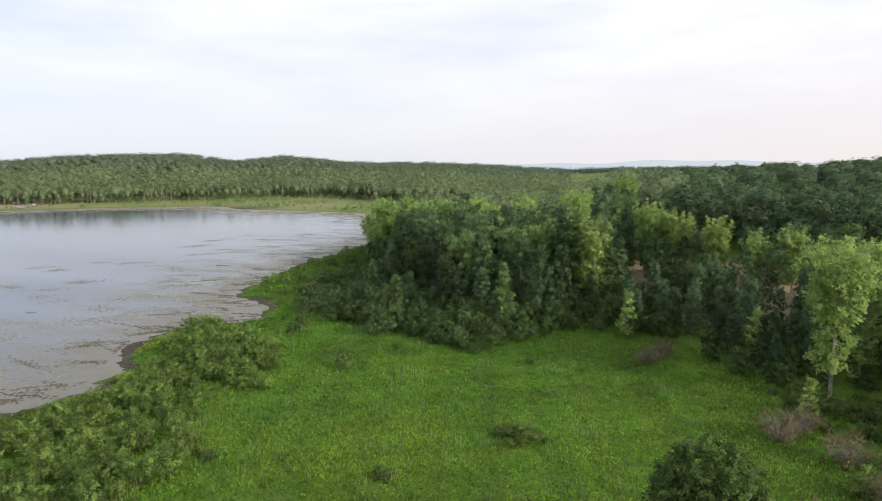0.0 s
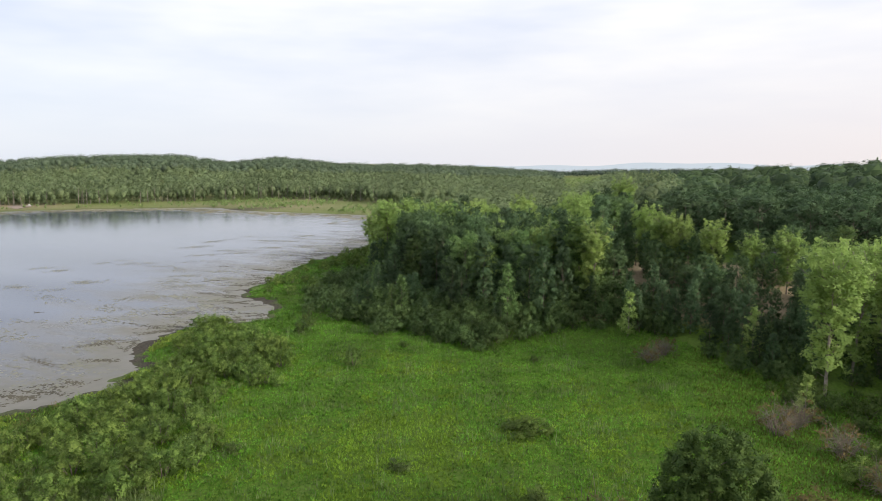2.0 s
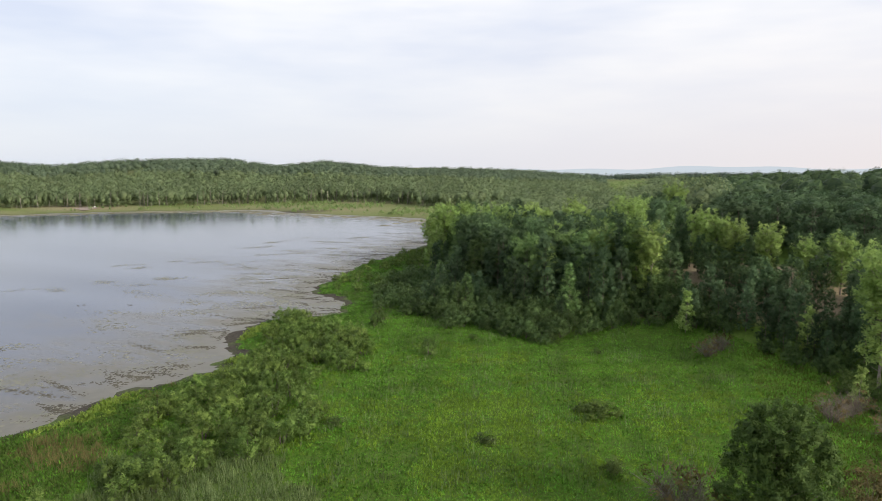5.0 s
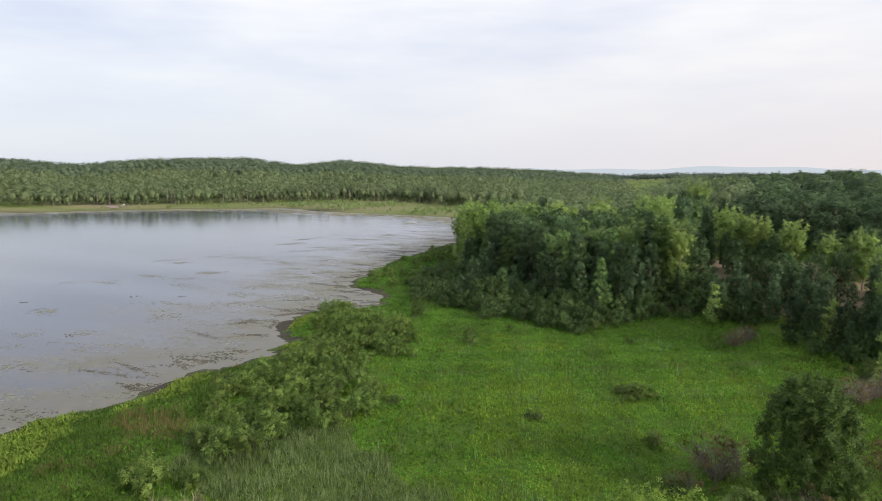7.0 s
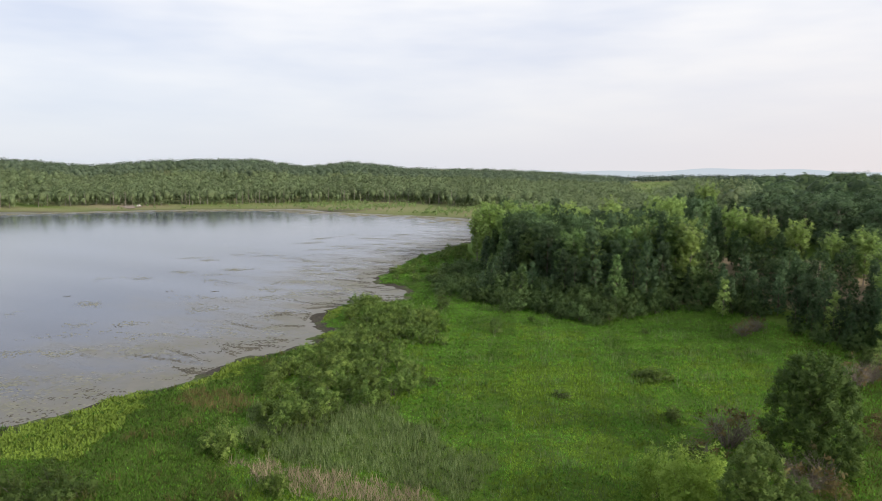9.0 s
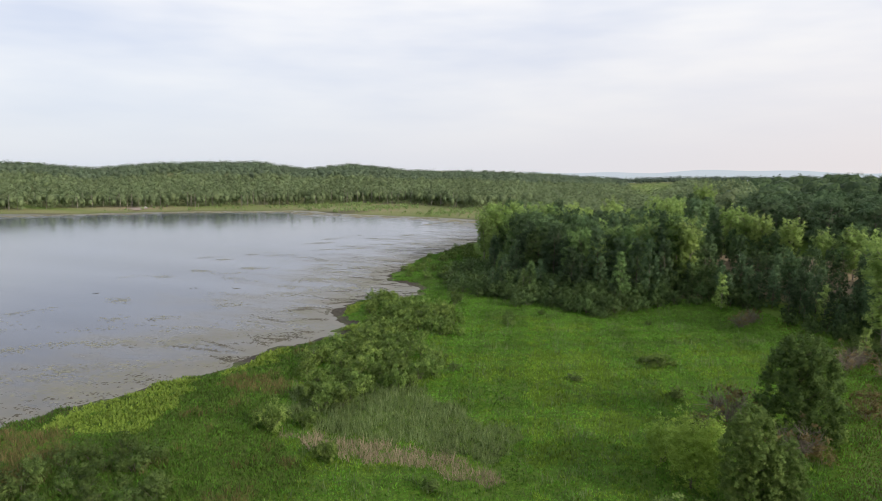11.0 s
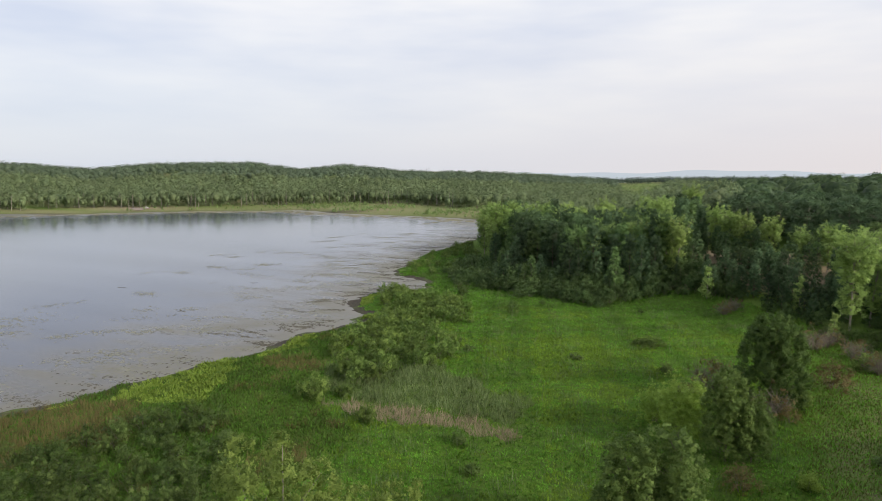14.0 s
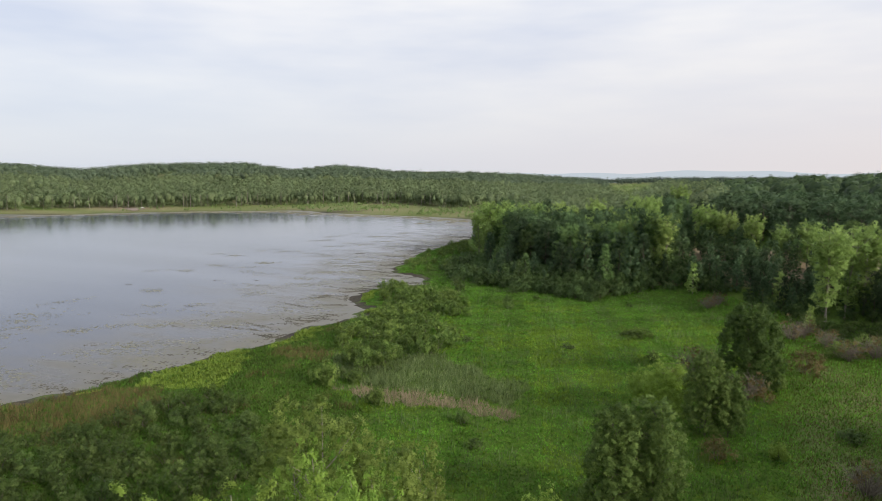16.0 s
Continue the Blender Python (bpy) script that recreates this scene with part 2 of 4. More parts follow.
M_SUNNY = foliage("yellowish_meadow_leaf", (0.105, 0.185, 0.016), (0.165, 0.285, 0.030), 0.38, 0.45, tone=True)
M_FIELD = foliage("field_blade", (0.078, 0.092, 0.022), (0.130, 0.136, 0.036), 0.3, 0.3, tone=True)
M_FEN = foliage("fen_blade", (0.050, 0.084, 0.022), (0.122, 0.166, 0.046), 0.3, 0.35, tone=True)
M_MARSH = foliage("marsh_leaf", (0.165, 0.245, 0.090), (0.270, 0.365, 0.140), 0.3, 0.3, tone=True)
M_PAD = rough_surface("lily_pad", (0.13, 0.13, 0.092), (0.215, 0.21, 0.155), 1.5, 0.5)
M_FLAT = rough_surface("weed_flat", (0.10, 0.09, 0.05), (0.22, 0.20, 0.12), 0.4, 0.8)
M_MUDCLOD = rough_surface("lake_mud", (0.040, 0.036, 0.024), (0.100, 0.090, 0.062), 2.0, 0.7)

# ---- the lie of the land ----
LAKE = [(-330, -120), (-200, -75), (-130, -38), (-100, -10), (-86, 4), (-82, 12), (-80, 20), (-78.5, 30), (-76, 38), (-75, 45), (-77.5, 55),
        (-75.6, 61), (-75, 67), (-77, 72), (-83, 79), (-86, 89), (-85.5, 96), (-80.5, 100.5), (-77, 106), (-81, 113), (-87, 117.5), (-95, 120),
        (-99, 126), (-101, 136), (-108, 160), (-110, 186), (-113, 215), (-120, 265), (-150, 306), (-190, 320), (-262, 322), (-305, 334),
        (-365, 302), (-405, 262), (-450, 210), (-500, 80), (-450, -70)]
WATER_Z = -0.35


def edge_distance(x, y, ring):
    """Distance to a ring of corners, negative inside."""
    x, y = np.asarray(x, float), np.asarray(y, float)
    best, inside = np.full(x.shape, 1e18), np.zeros(x.shape, bool)
    for (ax, ay), (bx, by) in zip(ring, ring[1:] + ring[:1]):
        dx, dy = bx - ax, by - ay
        u = np.clip(((x - ax) * dx + (y - ay) * dy) / (dx * dx + dy * dy), 0, 1)
        best = np.minimum(best, (x - ax - u * dx) ** 2 + (y - ay - u * dy) ** 2)
        cross = (ay > y) != (by > y)
        with np.errstate(divide="ignore", invalid="ignore"):
            inside ^= cross & (x < (bx - ax) * (y - ay) / (by - ay if by != ay else 1e-9) + ax)
    return np.where(inside, -1, 1) * np.sqrt(best)


def smooth(a, b, v):
    u = np.clip((v - a) / (b - a), 0, 1)
    return u * u * (3 - 2 * u)


def wobble(x, y, size, seed=0):
    """Smooth unevenness between -1 and 1."""
    s = 6.2832 / size
    return (np.sin(s * (x + 0.37 * y) + seed) + np.sin(s * (0.83 * y - 0.51 * x) + 1.7 * seed + 1)
            + np.sin(s * 1.9 * (0.6 * x + y) + 2.3 * seed + 2) * 0.6 + np.sin(s * 2.3 * (x - 0.4 * y) + seed) * 0.5) / 3.1


def shore(x, y):
    return edge_distance(x, y, LAKE) + 1.3 * wobble(x, y, 9.0, 2) + 0.6 * wobble(x, y, 3.7, 5)


def mud_flat(y):
    """Width of the bare mud above the water line."""
    return 4.2 * np.exp(-((y - 66) / 14) ** 2)


def height(x, y):
    x, y = np.asarray(x, float), np.asarray(y, float)
    d = shore(x, y)
    z = np.where(d > 0, WATER_Z + 0.85 * (1 - np.exp(-np.maximum(d, 0) / 7)), WATER_Z + np.maximum(0.07 * d, -1.6))
    flat = smooth(-1.0, 0.4, d) * (1 - smooth(0.0, 1.5, d - mud_flat(y))) * smooth(1.0, 2.5, mud_flat(y))
    z = z - flat * (0.16 + 0.22 * smooth(0.0, 0.5, wobble(x, y, 6.0, 13)))
    far, az = np.hypot(x, y + 10), np.degrees(np.arctan2(-x, y + 10))
    # slope behind the poplars and the wooded rise beyond it
    east = smooth(-40, -8, x + 0.10 * (y - 120))
    terrace = east * (7.5 * smooth(94, 142, y) + 1.0 * smooth(160, 300, y)) * (1 - smooth(250, 430, y))
    rise = np.interp(az, [-70, -30, -14, -10, -7, -2.6, 2, 5.7, 8.5, 11], [18, 22, 18, 14.5, 12, 10.5, 9, 7.5, 5, 0])
    z = z + np.maximum(terrace, rise * smooth(150, 300, far) * (1 - smooth(400, 640, far)))
    # long wooded ridge over the lake
    crest = np.interp(az, [-30, 8, 13, 16, 20, 24, 31, 36, 40, 44, 51, 56, 62, 75, 110], [0, 0, -3, 1, 6, 9, 12, 21, 15, 26, 24, 18, 26, 22, 0])
    z = z + crest * smooth(500, 930, far) + np.where(far > 500, 1.5 * wobble(x, y, 230.0, 3), 0)
    # the plain falls away beyond the woods
    z = z - 24 * smooth(950, 2600, far) * (1 - smooth(20, 40, az))
    return z + np.where(d > 1, 0.08 * wobble(x, y, 5.0, 4), 0)


def axis(lo, a, b, hi, fine, outer):
    """Even steps between a and b, growing steps outside."""
    inner = np.arange(a, b, fine)
    g = np.linspace(0, 1, outer) ** 2.6
    return np.concatenate([a - (a - lo) * g[:0:-1], inner, b + (hi - b) * g])


def grid_mesh(name, xs, ys, z_of, material, attributes=()):
    X, Y = np.meshgrid(xs, ys)
    V = np.stack([X, Y, z_of(X, Y)], -1).reshape(-1, 3)
    nx, ny = len(xs), len(ys)
    i = (np.arange(ny - 1)[:, None] * nx + np.arange(nx - 1)[None]).ravel()
    F = np.stack([i, i + 1, i + nx + 1, i + nx], -1)
    me = mesh_from(name, V, F, material)
    for key, fn in attributes:
        me.attributes.new(key, "FLOAT", "POINT").data.foreach_set("value", fn(X, Y).ravel().astype(np.float32))
    me.polygons.foreach_set("use_smooth", np.ones(len(F), bool))
    return me


def mesh_from(name, V, F, material, tone=None, normals=None):
    """A mesh from an array of corners and an array of faces with equally many corners."""
    V, F = np.asarray(V, np.float32), np.asarray(F, np.int32)
    me = bpy.data.meshes.new(name)
    me.vertices.add(len(V))
    me.vertices.foreach_set("co", V.ravel())
    me.loops.add(F.size)
    me.loops.foreach_set("vertex_index", F.ravel())
    me.polygons.add(len(F))
    me.polygons.foreach_set("loop_start", np.arange(len(F), dtype=np.int32) * F.shape[1])
    me.update(calc_edges=True)
    me.materials.append(material)
    if tone is not None:
        me.attributes.new("tone", "FLOAT", "POINT").data.foreach_set("value", np.asarray(tone, np.float32))
    if normals is not None:
        me.attributes.new("custom_normal", "FLOAT_VECTOR", "POINT").data.foreach_set("vector", np.asarray(normals, np.float32).ravel())
    return me


def mud_share(x, y):
    d = shore(x, y)
    near = 1.4 * smooth(-2.0, 0.2, d) * (1 - smooth(1.6, 3.4, d - mud_flat(y))) + (d < 0)
    return np.clip(near * (0.7 + 0.6 * wobble(x, y, 11.0, 7)), 0, 1)


def dry_share(x, y):
    field = smooth(112, 118, y) * (1 - smooth(146, 152, y)) * smooth(-24, -16, x)
    meadow = smooth(4, 10, x) * (1 - smooth(60, 70, y)) * (0.35 + 0.35 * wobble(x, y, 17.0, 1))
    over = smooth(190, 230, y) * smooth(-115, -150, x) * (0.35 + 0.45 * wobble(x, y, 31.0, 6))
    beach = np.exp(-((x + 424) / 16) ** 2 - ((y - 296) / 12) ** 2) * 1.6
    return np.clip(field + meadow + np.maximum(over, 0) + beach, 0, 1)


xs = axis(-4500, -130, 45, 4500, 1.0, 46)
ys = axis(-4500, -20, 215, 4500, 1.0, 46)
ground = new("ground", grid_mesh("ground", xs, ys, height, M_TURF, (("mud", mud_share), ("dry", dry_share))))
tagged(ground, "green marsh meadow ground with muddy lake shore", "ground", kind="structure")

wx = np.concatenate([np.linspace(-560, -150, 60)[:-1], np.arange(-150, -60, 1.5)])
wy = np.concatenate([np.linspace(-160, -20, 30)[:-1], np.arange(-20, 225, 1.5), np.linspace(225, 370, 50)])


def film_share(x, y):
    d = -shore(x, y)
    near = 0.62 * np.exp(-np.maximum(d, 0) / 38) + 0.14 * np.exp(-np.maximum(d, 0) / 90)
    return near + 0.06 * wobble(x, y, 37.0, 3)


water = new("water", grid_mesh("water", wx, wy, lambda x, y: np.full(x.shape, WATER_Z), M_WATER, (("film", film_share),)))
tagged(water, "calm grey-blue lake with algae film near the shore", "lake", kind="structure")

# far hills and plain: one sheet that glows pale blue as painted haze
def far_ridge():
    az = np.radians(np.linspace(-60, 110, 240))
    top = 9 * np.sin(az * 9 + 1) + 6 * np.sin(az * 23) + 5 * np.sin(az * 51 + 2) + 4 * np.exp(-((np.degrees(az) - 17) / 9) ** 2)
    V = []
    for r, z in ((1650, -26), (2300, -17), (4320, -20), (4420, -15)):
        V += [(-math.sin(a) * r, math.cos(a) * r, z + (max(t, -6) if r > 4350 else 0)) for a, t in zip(az, top)]
    n = len(az)
    F = [(k * n + i, k * n + i + 1, (k + 1) * n + i + 1, (k + 1) * n + i) for k in range(3) for i in range(n - 1)]
    m, nt, N, L = base_material("glowing_haze")
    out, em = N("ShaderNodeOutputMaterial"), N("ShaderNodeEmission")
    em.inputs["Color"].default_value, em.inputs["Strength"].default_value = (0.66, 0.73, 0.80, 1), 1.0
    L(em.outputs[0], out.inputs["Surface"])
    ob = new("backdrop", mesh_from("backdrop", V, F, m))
    tagged(ob, "backdrop of hills on the horizon, glowing pale blue as haze", "hills", kind="structure")


far_ridge()


# ---- plants ----
def unit(v):
    return v / np.maximum(np.linalg.norm(v, axis=-1, keepdims=True), 1e-6)


def leaves(rng, centres, radii, count, size, shell=0.30, up=0.6, slim=0.62, spray=20, loose=0.6, rounding=0.66, shoot=1.9, whole=0.35, lift=0.15, stray=0.14, uneven=0.55):
    """Leaf sprays round lobes, in bunches of about spray: corners (count x 3 x 3), rounded normals and the tint of each bunch."""
    centres, radii = np.asarray(centres, float), np.asarray(radii, float)
    weight = radii.prod(1) ** (2 / 3)
    bunches = max(1, count // spray)
    k = rng.choice(len(centres), bunches, p=weight / weight.sum())
    d = rng.normal(size=(bunches, 3))
    d[:, 2] = np.where(d[:, 2] < -0.9, -d[:, 2], d[:, 2])
    d /= np.linalg.norm(d, axis=1, keepdims=True)
    r = 1 - shell * rng.random((bunches, 1)) ** 1.5
    B = centres[k] + d * radii[k] * r * (1 + stray * np.clip(rng.normal(size=(bunches, 1)), -2, 1.2))
    pick = rng.integers(0, bunches, count)
    P = B[pick] + (rng.normal(size=(count, 3)) * np.array((0.75, 0.75, 0.6)) + shoot * rng.random((count, 1)) * unit(d[pick] + np.array((0, 0, 0.9)))) * size
    n = d[pick] + rng.normal(size=(count, 3)) * loose
    n[:, 2] += up
    n /= np.linalg.norm(n, axis=1, keepdims=True)
    a = np.cross(n, rng.normal(size=(count, 3)))
    a[:, 2] += 0.25
    a /= np.linalg.norm(a, axis=1, keepdims=True)
    b = np.cross(n, a)
    s = size * (0.6 + 0.8 * rng.random((count, 1)))
    Q = np.stack([P - a * s * 0.45 + b * s * slim * 0.55, P + a * s * 0.7, P - a * s * 0.45 - b * s * slim * 0.55], 1)
    middle = np.average(centres, axis=0, weights=weight) * np.array((1, 1, 0.85))
    turned_to = unit(d + uneven * rng.normal(size=(bunches, 3)))[pick]
    soft = unit(0.85 * turned_to + whole * unit(P - middle) + np.array((0, 0, lift)))
    soft = unit(rounding * soft + (1 - rounding) * n)
    turned = (np.cross(Q[:, 1] - Q[:, 0], Q[:, 2] - Q[:, 0]) * soft).sum(1) < 0
    Q[turned] = Q[turned][:, ::-1]
    tint = np.clip(0.5 + 0.5 * rng.normal(size=bunches), 0, 1)[pick]
    return Q, np.repeat(soft[:, None], 3, 1), np.repeat(tint[:, None], 3, 1)


def quads(Q):
    """Corners and faces of an array of separate leaves."""
    Q = np.asarray(Q)
    return Q.reshape(-1, 3), np.arange(Q.shape[0] * Q.shape[1]).reshape(-1, Q.shape[1])


def tube(points, radii, sides=6):
    """Corners and faces of a tapered limb."""
    V, F = [], []
    for i, (p, r) in enumerate(zip(points, radii)):
        p = Vector(p)
        way = (Vector(points[min(i + 1, len(points) - 1)]) - Vector(points[max(i - 1, 0)])).normalized()
        u = way.orthogonal().normalized()
        v = way.cross(u)
        V += [tuple(p + (u * math.cos(6.2832 * k / sides) + v * math.sin(6.2832 * k / sides)) * r) for k in range(sides)]
    for i in range(len(points) - 1):
        F += [(i * sides + k, i * sides + (k + 1) % sides, (i + 1) * sides + (k + 1) % sides, (i + 1) * sides + k) for k in range(sides)]
    return V, F


def limbs(tubes):
    V, F = [], []
    for v, f in tubes:
        F += [tuple(i + len(V) for i in q) for q in f]
        V += v
    return V, F


def woody(rng, height_m, lobes, radius, lean=0.03, trunk_to=0.85, sides=7):
    """Trunk with limbs that reach into the lobes of the crown."""
    bend = rng.normal(size=2) * lean * height_m
    top = trunk_to * height_m
    spine = [(bend[0] * u * u, bend[1] * u * u, top * u) for u in np.linspace(0, 1, 7)]
    spine[0] = (0, 0, -0.5)
    tubes = [tube(spine, [radius * (1.25 if i == 0 else 1 - 0.13 * i) for i in range(7)], sides)]
    for c in lobes:
        h = max(0.12 * height_m, min(top * 0.95, c[2] - 0.45 * math.hypot(c[0], c[1]) - 0.06 * height_m))
        u = h / top
        a = Vector((bend[0] * u * u, bend[1] * u * u, h))
        e = Vector(c)
        mid = a.lerp(e, 0.5) + Vector((0, 0, -0.05 * (e - a).length))
        tubes.append(tube([a, mid, e], [radius * (1 - 0.75 * u) * 0.5, radius * 0.25, radius * 0.08], 5))
    return limbs(tubes)


def part(name, V, F, material, parent, label="", normals=None, bunch=None):
    me = mesh_from(name, V, F, material, normals=normals)
    if bunch is not None:
        me.attributes.new("bunch", "FLOAT", "POINT").data.foreach_set("value", bunch.astype(np.float32).ravel())
    ob = new(name, me)
    ob.parent = parent
    if label:
        tagged(ob, label)
    return ob


def plant(name, label, category, group, wood, leaf_quads, bark, leaf):
    """One plant: a foot with its woody part and its crown."""
    foot = new(name)
    tagged(foot, label, category, group)
    part("trunk" if category == "tree" else "woody_base", *wood, bark, foot)
    if leaf_quads is not None:
        part("crown" if category == "tree" else "foliage", *quads(leaf_quads[0]), leaf, foot, normals=leaf_quads[1], bunch=leaf_quads[2])
    return foot


def crown_lobes(rng, kind, h):
    """Centres and radii of a crown's lobes for a tree of height h."""
    C, R = [], []

    def lobe(u, w, a, s, tall):
        C.append((w * math.cos(a), w * math.sin(a), u * h))
        R.append((s, s, s * tall))

    def fill(n, low, high, radius, rmin, rmax, tall, inner=0.55):
        """Lobes in a spiral between two heights; radius gives the crown's reach at a height."""
        for i in range(n):
            u = low + (high - low) * (i + rng.random() * 0.9) / n
            w = max(0.0, radius(u)) * h * (inner + (1 - inner) * rng.random() ** 0.5)
            lobe(u, w, i * 2.4 + rng.random() * 0.9, h * (rmin + (rmax - rmin) * rng.random()), tall)

    if kind == "poplar":
        fill(30, 0.14, 0.72, lambda u: 0.04 + 0.11 * u, 0.026, 0.044, 1.4, 0.3)
        for i in range(19):
            w, a = 0.18 * h * math.sqrt((i + 0.3) / 19), i * 2.4 + 0.7 * rng.random()
            top = 0.93 - 0.12 * (w / h / 0.18) ** 2 - 0.15 * rng.random()
            for drop, g, q in ((0.20, 0.66, 0.026), (0.12, 0.82, 0.023), (0.055, 0.95, 0.018), (0.0, 1.02, 0.011)):
                lobe(top - drop, w * g, a, h * q, 2.0)
    elif kind == "broad":
        fill(60, 0.14, 0.92, lambda u: 0.25 * math.sqrt(max(0.03, 1 - ((u - 0.50) / 0.50) ** 2)), 0.038, 0.070, 1.1, 0.6)
    elif kind == "column":
        fill(46, 0.05, 0.94, lambda u: 0.155 * (1.0 if u < 0.5 else 1 - (u - 0.5) / 0.52), 0.030, 0.052, 1.35, 0.35)
    elif kind == "dome":
        fill(20, 0.30, 0.88, lambda u: 0.24 * math.sqrt(max(0.05, 1 - ((u - 0.52) / 0.46) ** 2)), 0.075, 0.120, 0.8, 0.6)
    elif kind == "stilt":
        fill(20, 0.14, 0.94, lambda u: 0.13 * (1.0 if u < 0.7 else 1 - (u - 0.7) / 0.4), 0.040, 0.065, 1.3, 0.35)
    elif kind == "wispy":
        fill(46, 0.26, 0.94, lambda u: 0.26 * (1.1 - abs(u - 0.58) * 1.6), 0.032, 0.058, 1.25, 0.25)
    elif kind == "ash":
        fill(90, 0.10, 0.95, lambda u: 0.25 * max(0.0, 1 - ((u - 0.42) / 0.58) ** 2) ** 0.6, 0.030, 0.052, 1.7, 0.6)
        fill(20, 0.2, 0.75, lambda u: 0.10, 0.06, 0.08, 1.2, 0.3)
    elif kind == "ovoid":
        fill(170, 0.03, 0.95, lambda u: 0.345 * max(0.0, 1 - ((u - 0.36) / 0.62) ** 2) ** (0.62 if u > 0.36 else 0.42), 0.028, 0.044, 1.7, 0.76)
        fill(34, 0.15, 0.78, lambda u: 0.15, 0.06, 0.08, 1.2, 0.3)
    return C, R


def make_tree(seed, name, label, kind, h, count, size, leaf, bark, group, radius=None, up=0.6, whole=0.35, uneven=0.55):
    rng = np.random.default_rng(seed)
    C, R = crown_lobes(rng, kind, h)
    wood = woody(rng, h, C[::3] if kind != "ovoid" else C[::9], radius or 0.0075 * h + 0.03, trunk_to=0.72 if kind in ("poplar", "wispy") else 0.85)
    return plant(name, label, "tree", group, wood, leaves(rng, C, R, count, size, up=up, whole=whole, uneven=uneven), bark, leaf)


def make_shrub(seed, name, label, h, w, count, size, leaf, bark, group, stems=7, lobes=20, slim=0.5):
    rng = np.random.default_rng(seed)
    C, R = [], []
    for i in range(lobes):
        a, q = i * 2.4 + rng.random(), 0.85 * w * math.sqrt((i + 0.4) / lobes)
        s = h * (0.085 + 0.055 * rng.random())
        C.append((q * math.cos(a), q * math.sin(a), h * (0.82 - 0.5 * (q / w) ** 2) * (0.6 + 0.55 * rng.random()) - 0.1))
        R.append((s, s, s * 2.6))
    C += [(c[0] * 0.9, c[1] * 0.9, c[2] * 0.45) for c in C[::2]]
    R += R[::2]
    tubes = []
    for i in range(stems):
        c = Vector(C[(i * 3) % len(C)])
        tubes.append(tube([(c.x * 0.12, c.y * 0.12, -0.25), tuple(c * 0.55), tuple(c)], [0.04, 0.028, 0.01], 4))
    lq = leaves(rng, C, R, count, size, shell=0.6, slim=slim) if count else None
    return plant(name, label, "shrub", group, limbs(tubes), lq, bark, leaf)


def make_bare_shrub(seed, name, label, h, w, leaf, count):
    """A half-dead shrub: a haze of fine twigs and few leaves."""
    rng = np.random.default_rng(seed)
    tubes, tips = [], []
    for i in range(26):
        a, q = rng.random() * 6.2832, w * math.sqrt(rng.random())
        e = Vector((q * math.cos(a), q * math.sin(a), h * (0.95 - 0.4 * (q / w) ** 2) * (0.8 + 0.25 * rng.random())))
        tubes.append(tube([(e.x * 0.1, e.y * 0.1, -0.2), tuple(e * 0.5 + Vector((0, 0, 0.1 * h))), tuple(e)], [0.045, 0.03, 0.012], 4))
        for j in range(9):
            b = e * (0.45 + 0.5 * rng.random())
            t = b + Vector(rng.normal(size=3)) * 0.26 * h + Vector((0, 0, 0.16 * h))
            t.z = max(t.z, 0.1)
            tubes.append(tube([tuple(b), tuple(t)], [0.02, 0.008], 3))
            tips.append(tuple(t))
    lq = leaves(rng, tips, np.full((len(tips), 3), 0.22), count, 0.2, shell=0.9) if count else None
    return plant(name, label, "shrub", "grey shrubs", limbs(tubes), lq, M_TWIG, leaf)


def stand(ob, x, y, scale=1.0, turn=0.0, sink=0.1, tall=1.0):
    return Matrix.Translation((x, y, float(height(x, y)) - sink)) @ Matrix.Rotation(turn, 4, "Z") @ Matrix.Diagonal((scale, scale, scale * tall, 1))


def put(proto, x, y, scale=1.0, turn=0.0, tall=1.0):
    """The first call moves the pattern itself, later ones copy it."""
    m = stand(proto, x, y, scale, turn, tall=tall)
    if not proto.get("used"):
        proto["used"] = 1
        proto.matrix_basis = m
        return proto
    ob = copy_thing(proto, Matrix.Identity(4))
    ob.matrix_basis = m
    return ob


def inside(x, y, ring):
    return edge_distance(np.array([x]), np.array([y]), ring)[0] < 0


def scatter(rng, ring, step, jitter=0.45):
    """Jittered places in a ring of corners."""
    P = np.array(ring, float)
    gx, gy = np.meshgrid(np.arange(P[:, 0].min(), P[:, 0].max() + step, step), np.arange(P[:, 1].min(), P[:, 1].max() + step, step))
    gx = gx + (np.arange(gx.shape[0]) % 2)[:, None] * step * 0.5
    gx, gy = gx.ravel() + rng.uniform(-jitter, jitter, gx.size) * step, gy.ravel() + rng.uniform(-jitter, jitter, gy.size) * step
    keep = edge_distance(gx, gy, ring) < 0
    return gx[keep], gy[keep]


R = np.random.default_rng(11)

# patterns for the woods
POPLARS = [make_tree(20 + i, "poplar_tree", "tall poplar with bright yellow-green upper leaves at the wood's edge", "poplar", 18.0, 11000, 0.25,
                     M_POPLAR, M_PALE_BARK, "poplars at the wood's edge") for i in range(4)]
BROADS = [make_tree(30 + i, "woodland_tree", "dark green broadleaf tree in a dense wood" if i < 2 else "mid-green broadleaf tree in a dense wood", "broad", 15.0, 7600, 0.30,
                    M_WOOD if i < 2 else M_LINDEN, M_BARK, "trees of the wood") for i in range(4)]
COLUMNS = [make_tree(40 + i, "slender_tree", "slender green tree leafy to the ground in a dense wood", "column", 14.0, 5200, 0.27,
                     M_DARK if i < 3 else M_LINDEN, M_BARK, "trees of the wood") for i in range(4)]
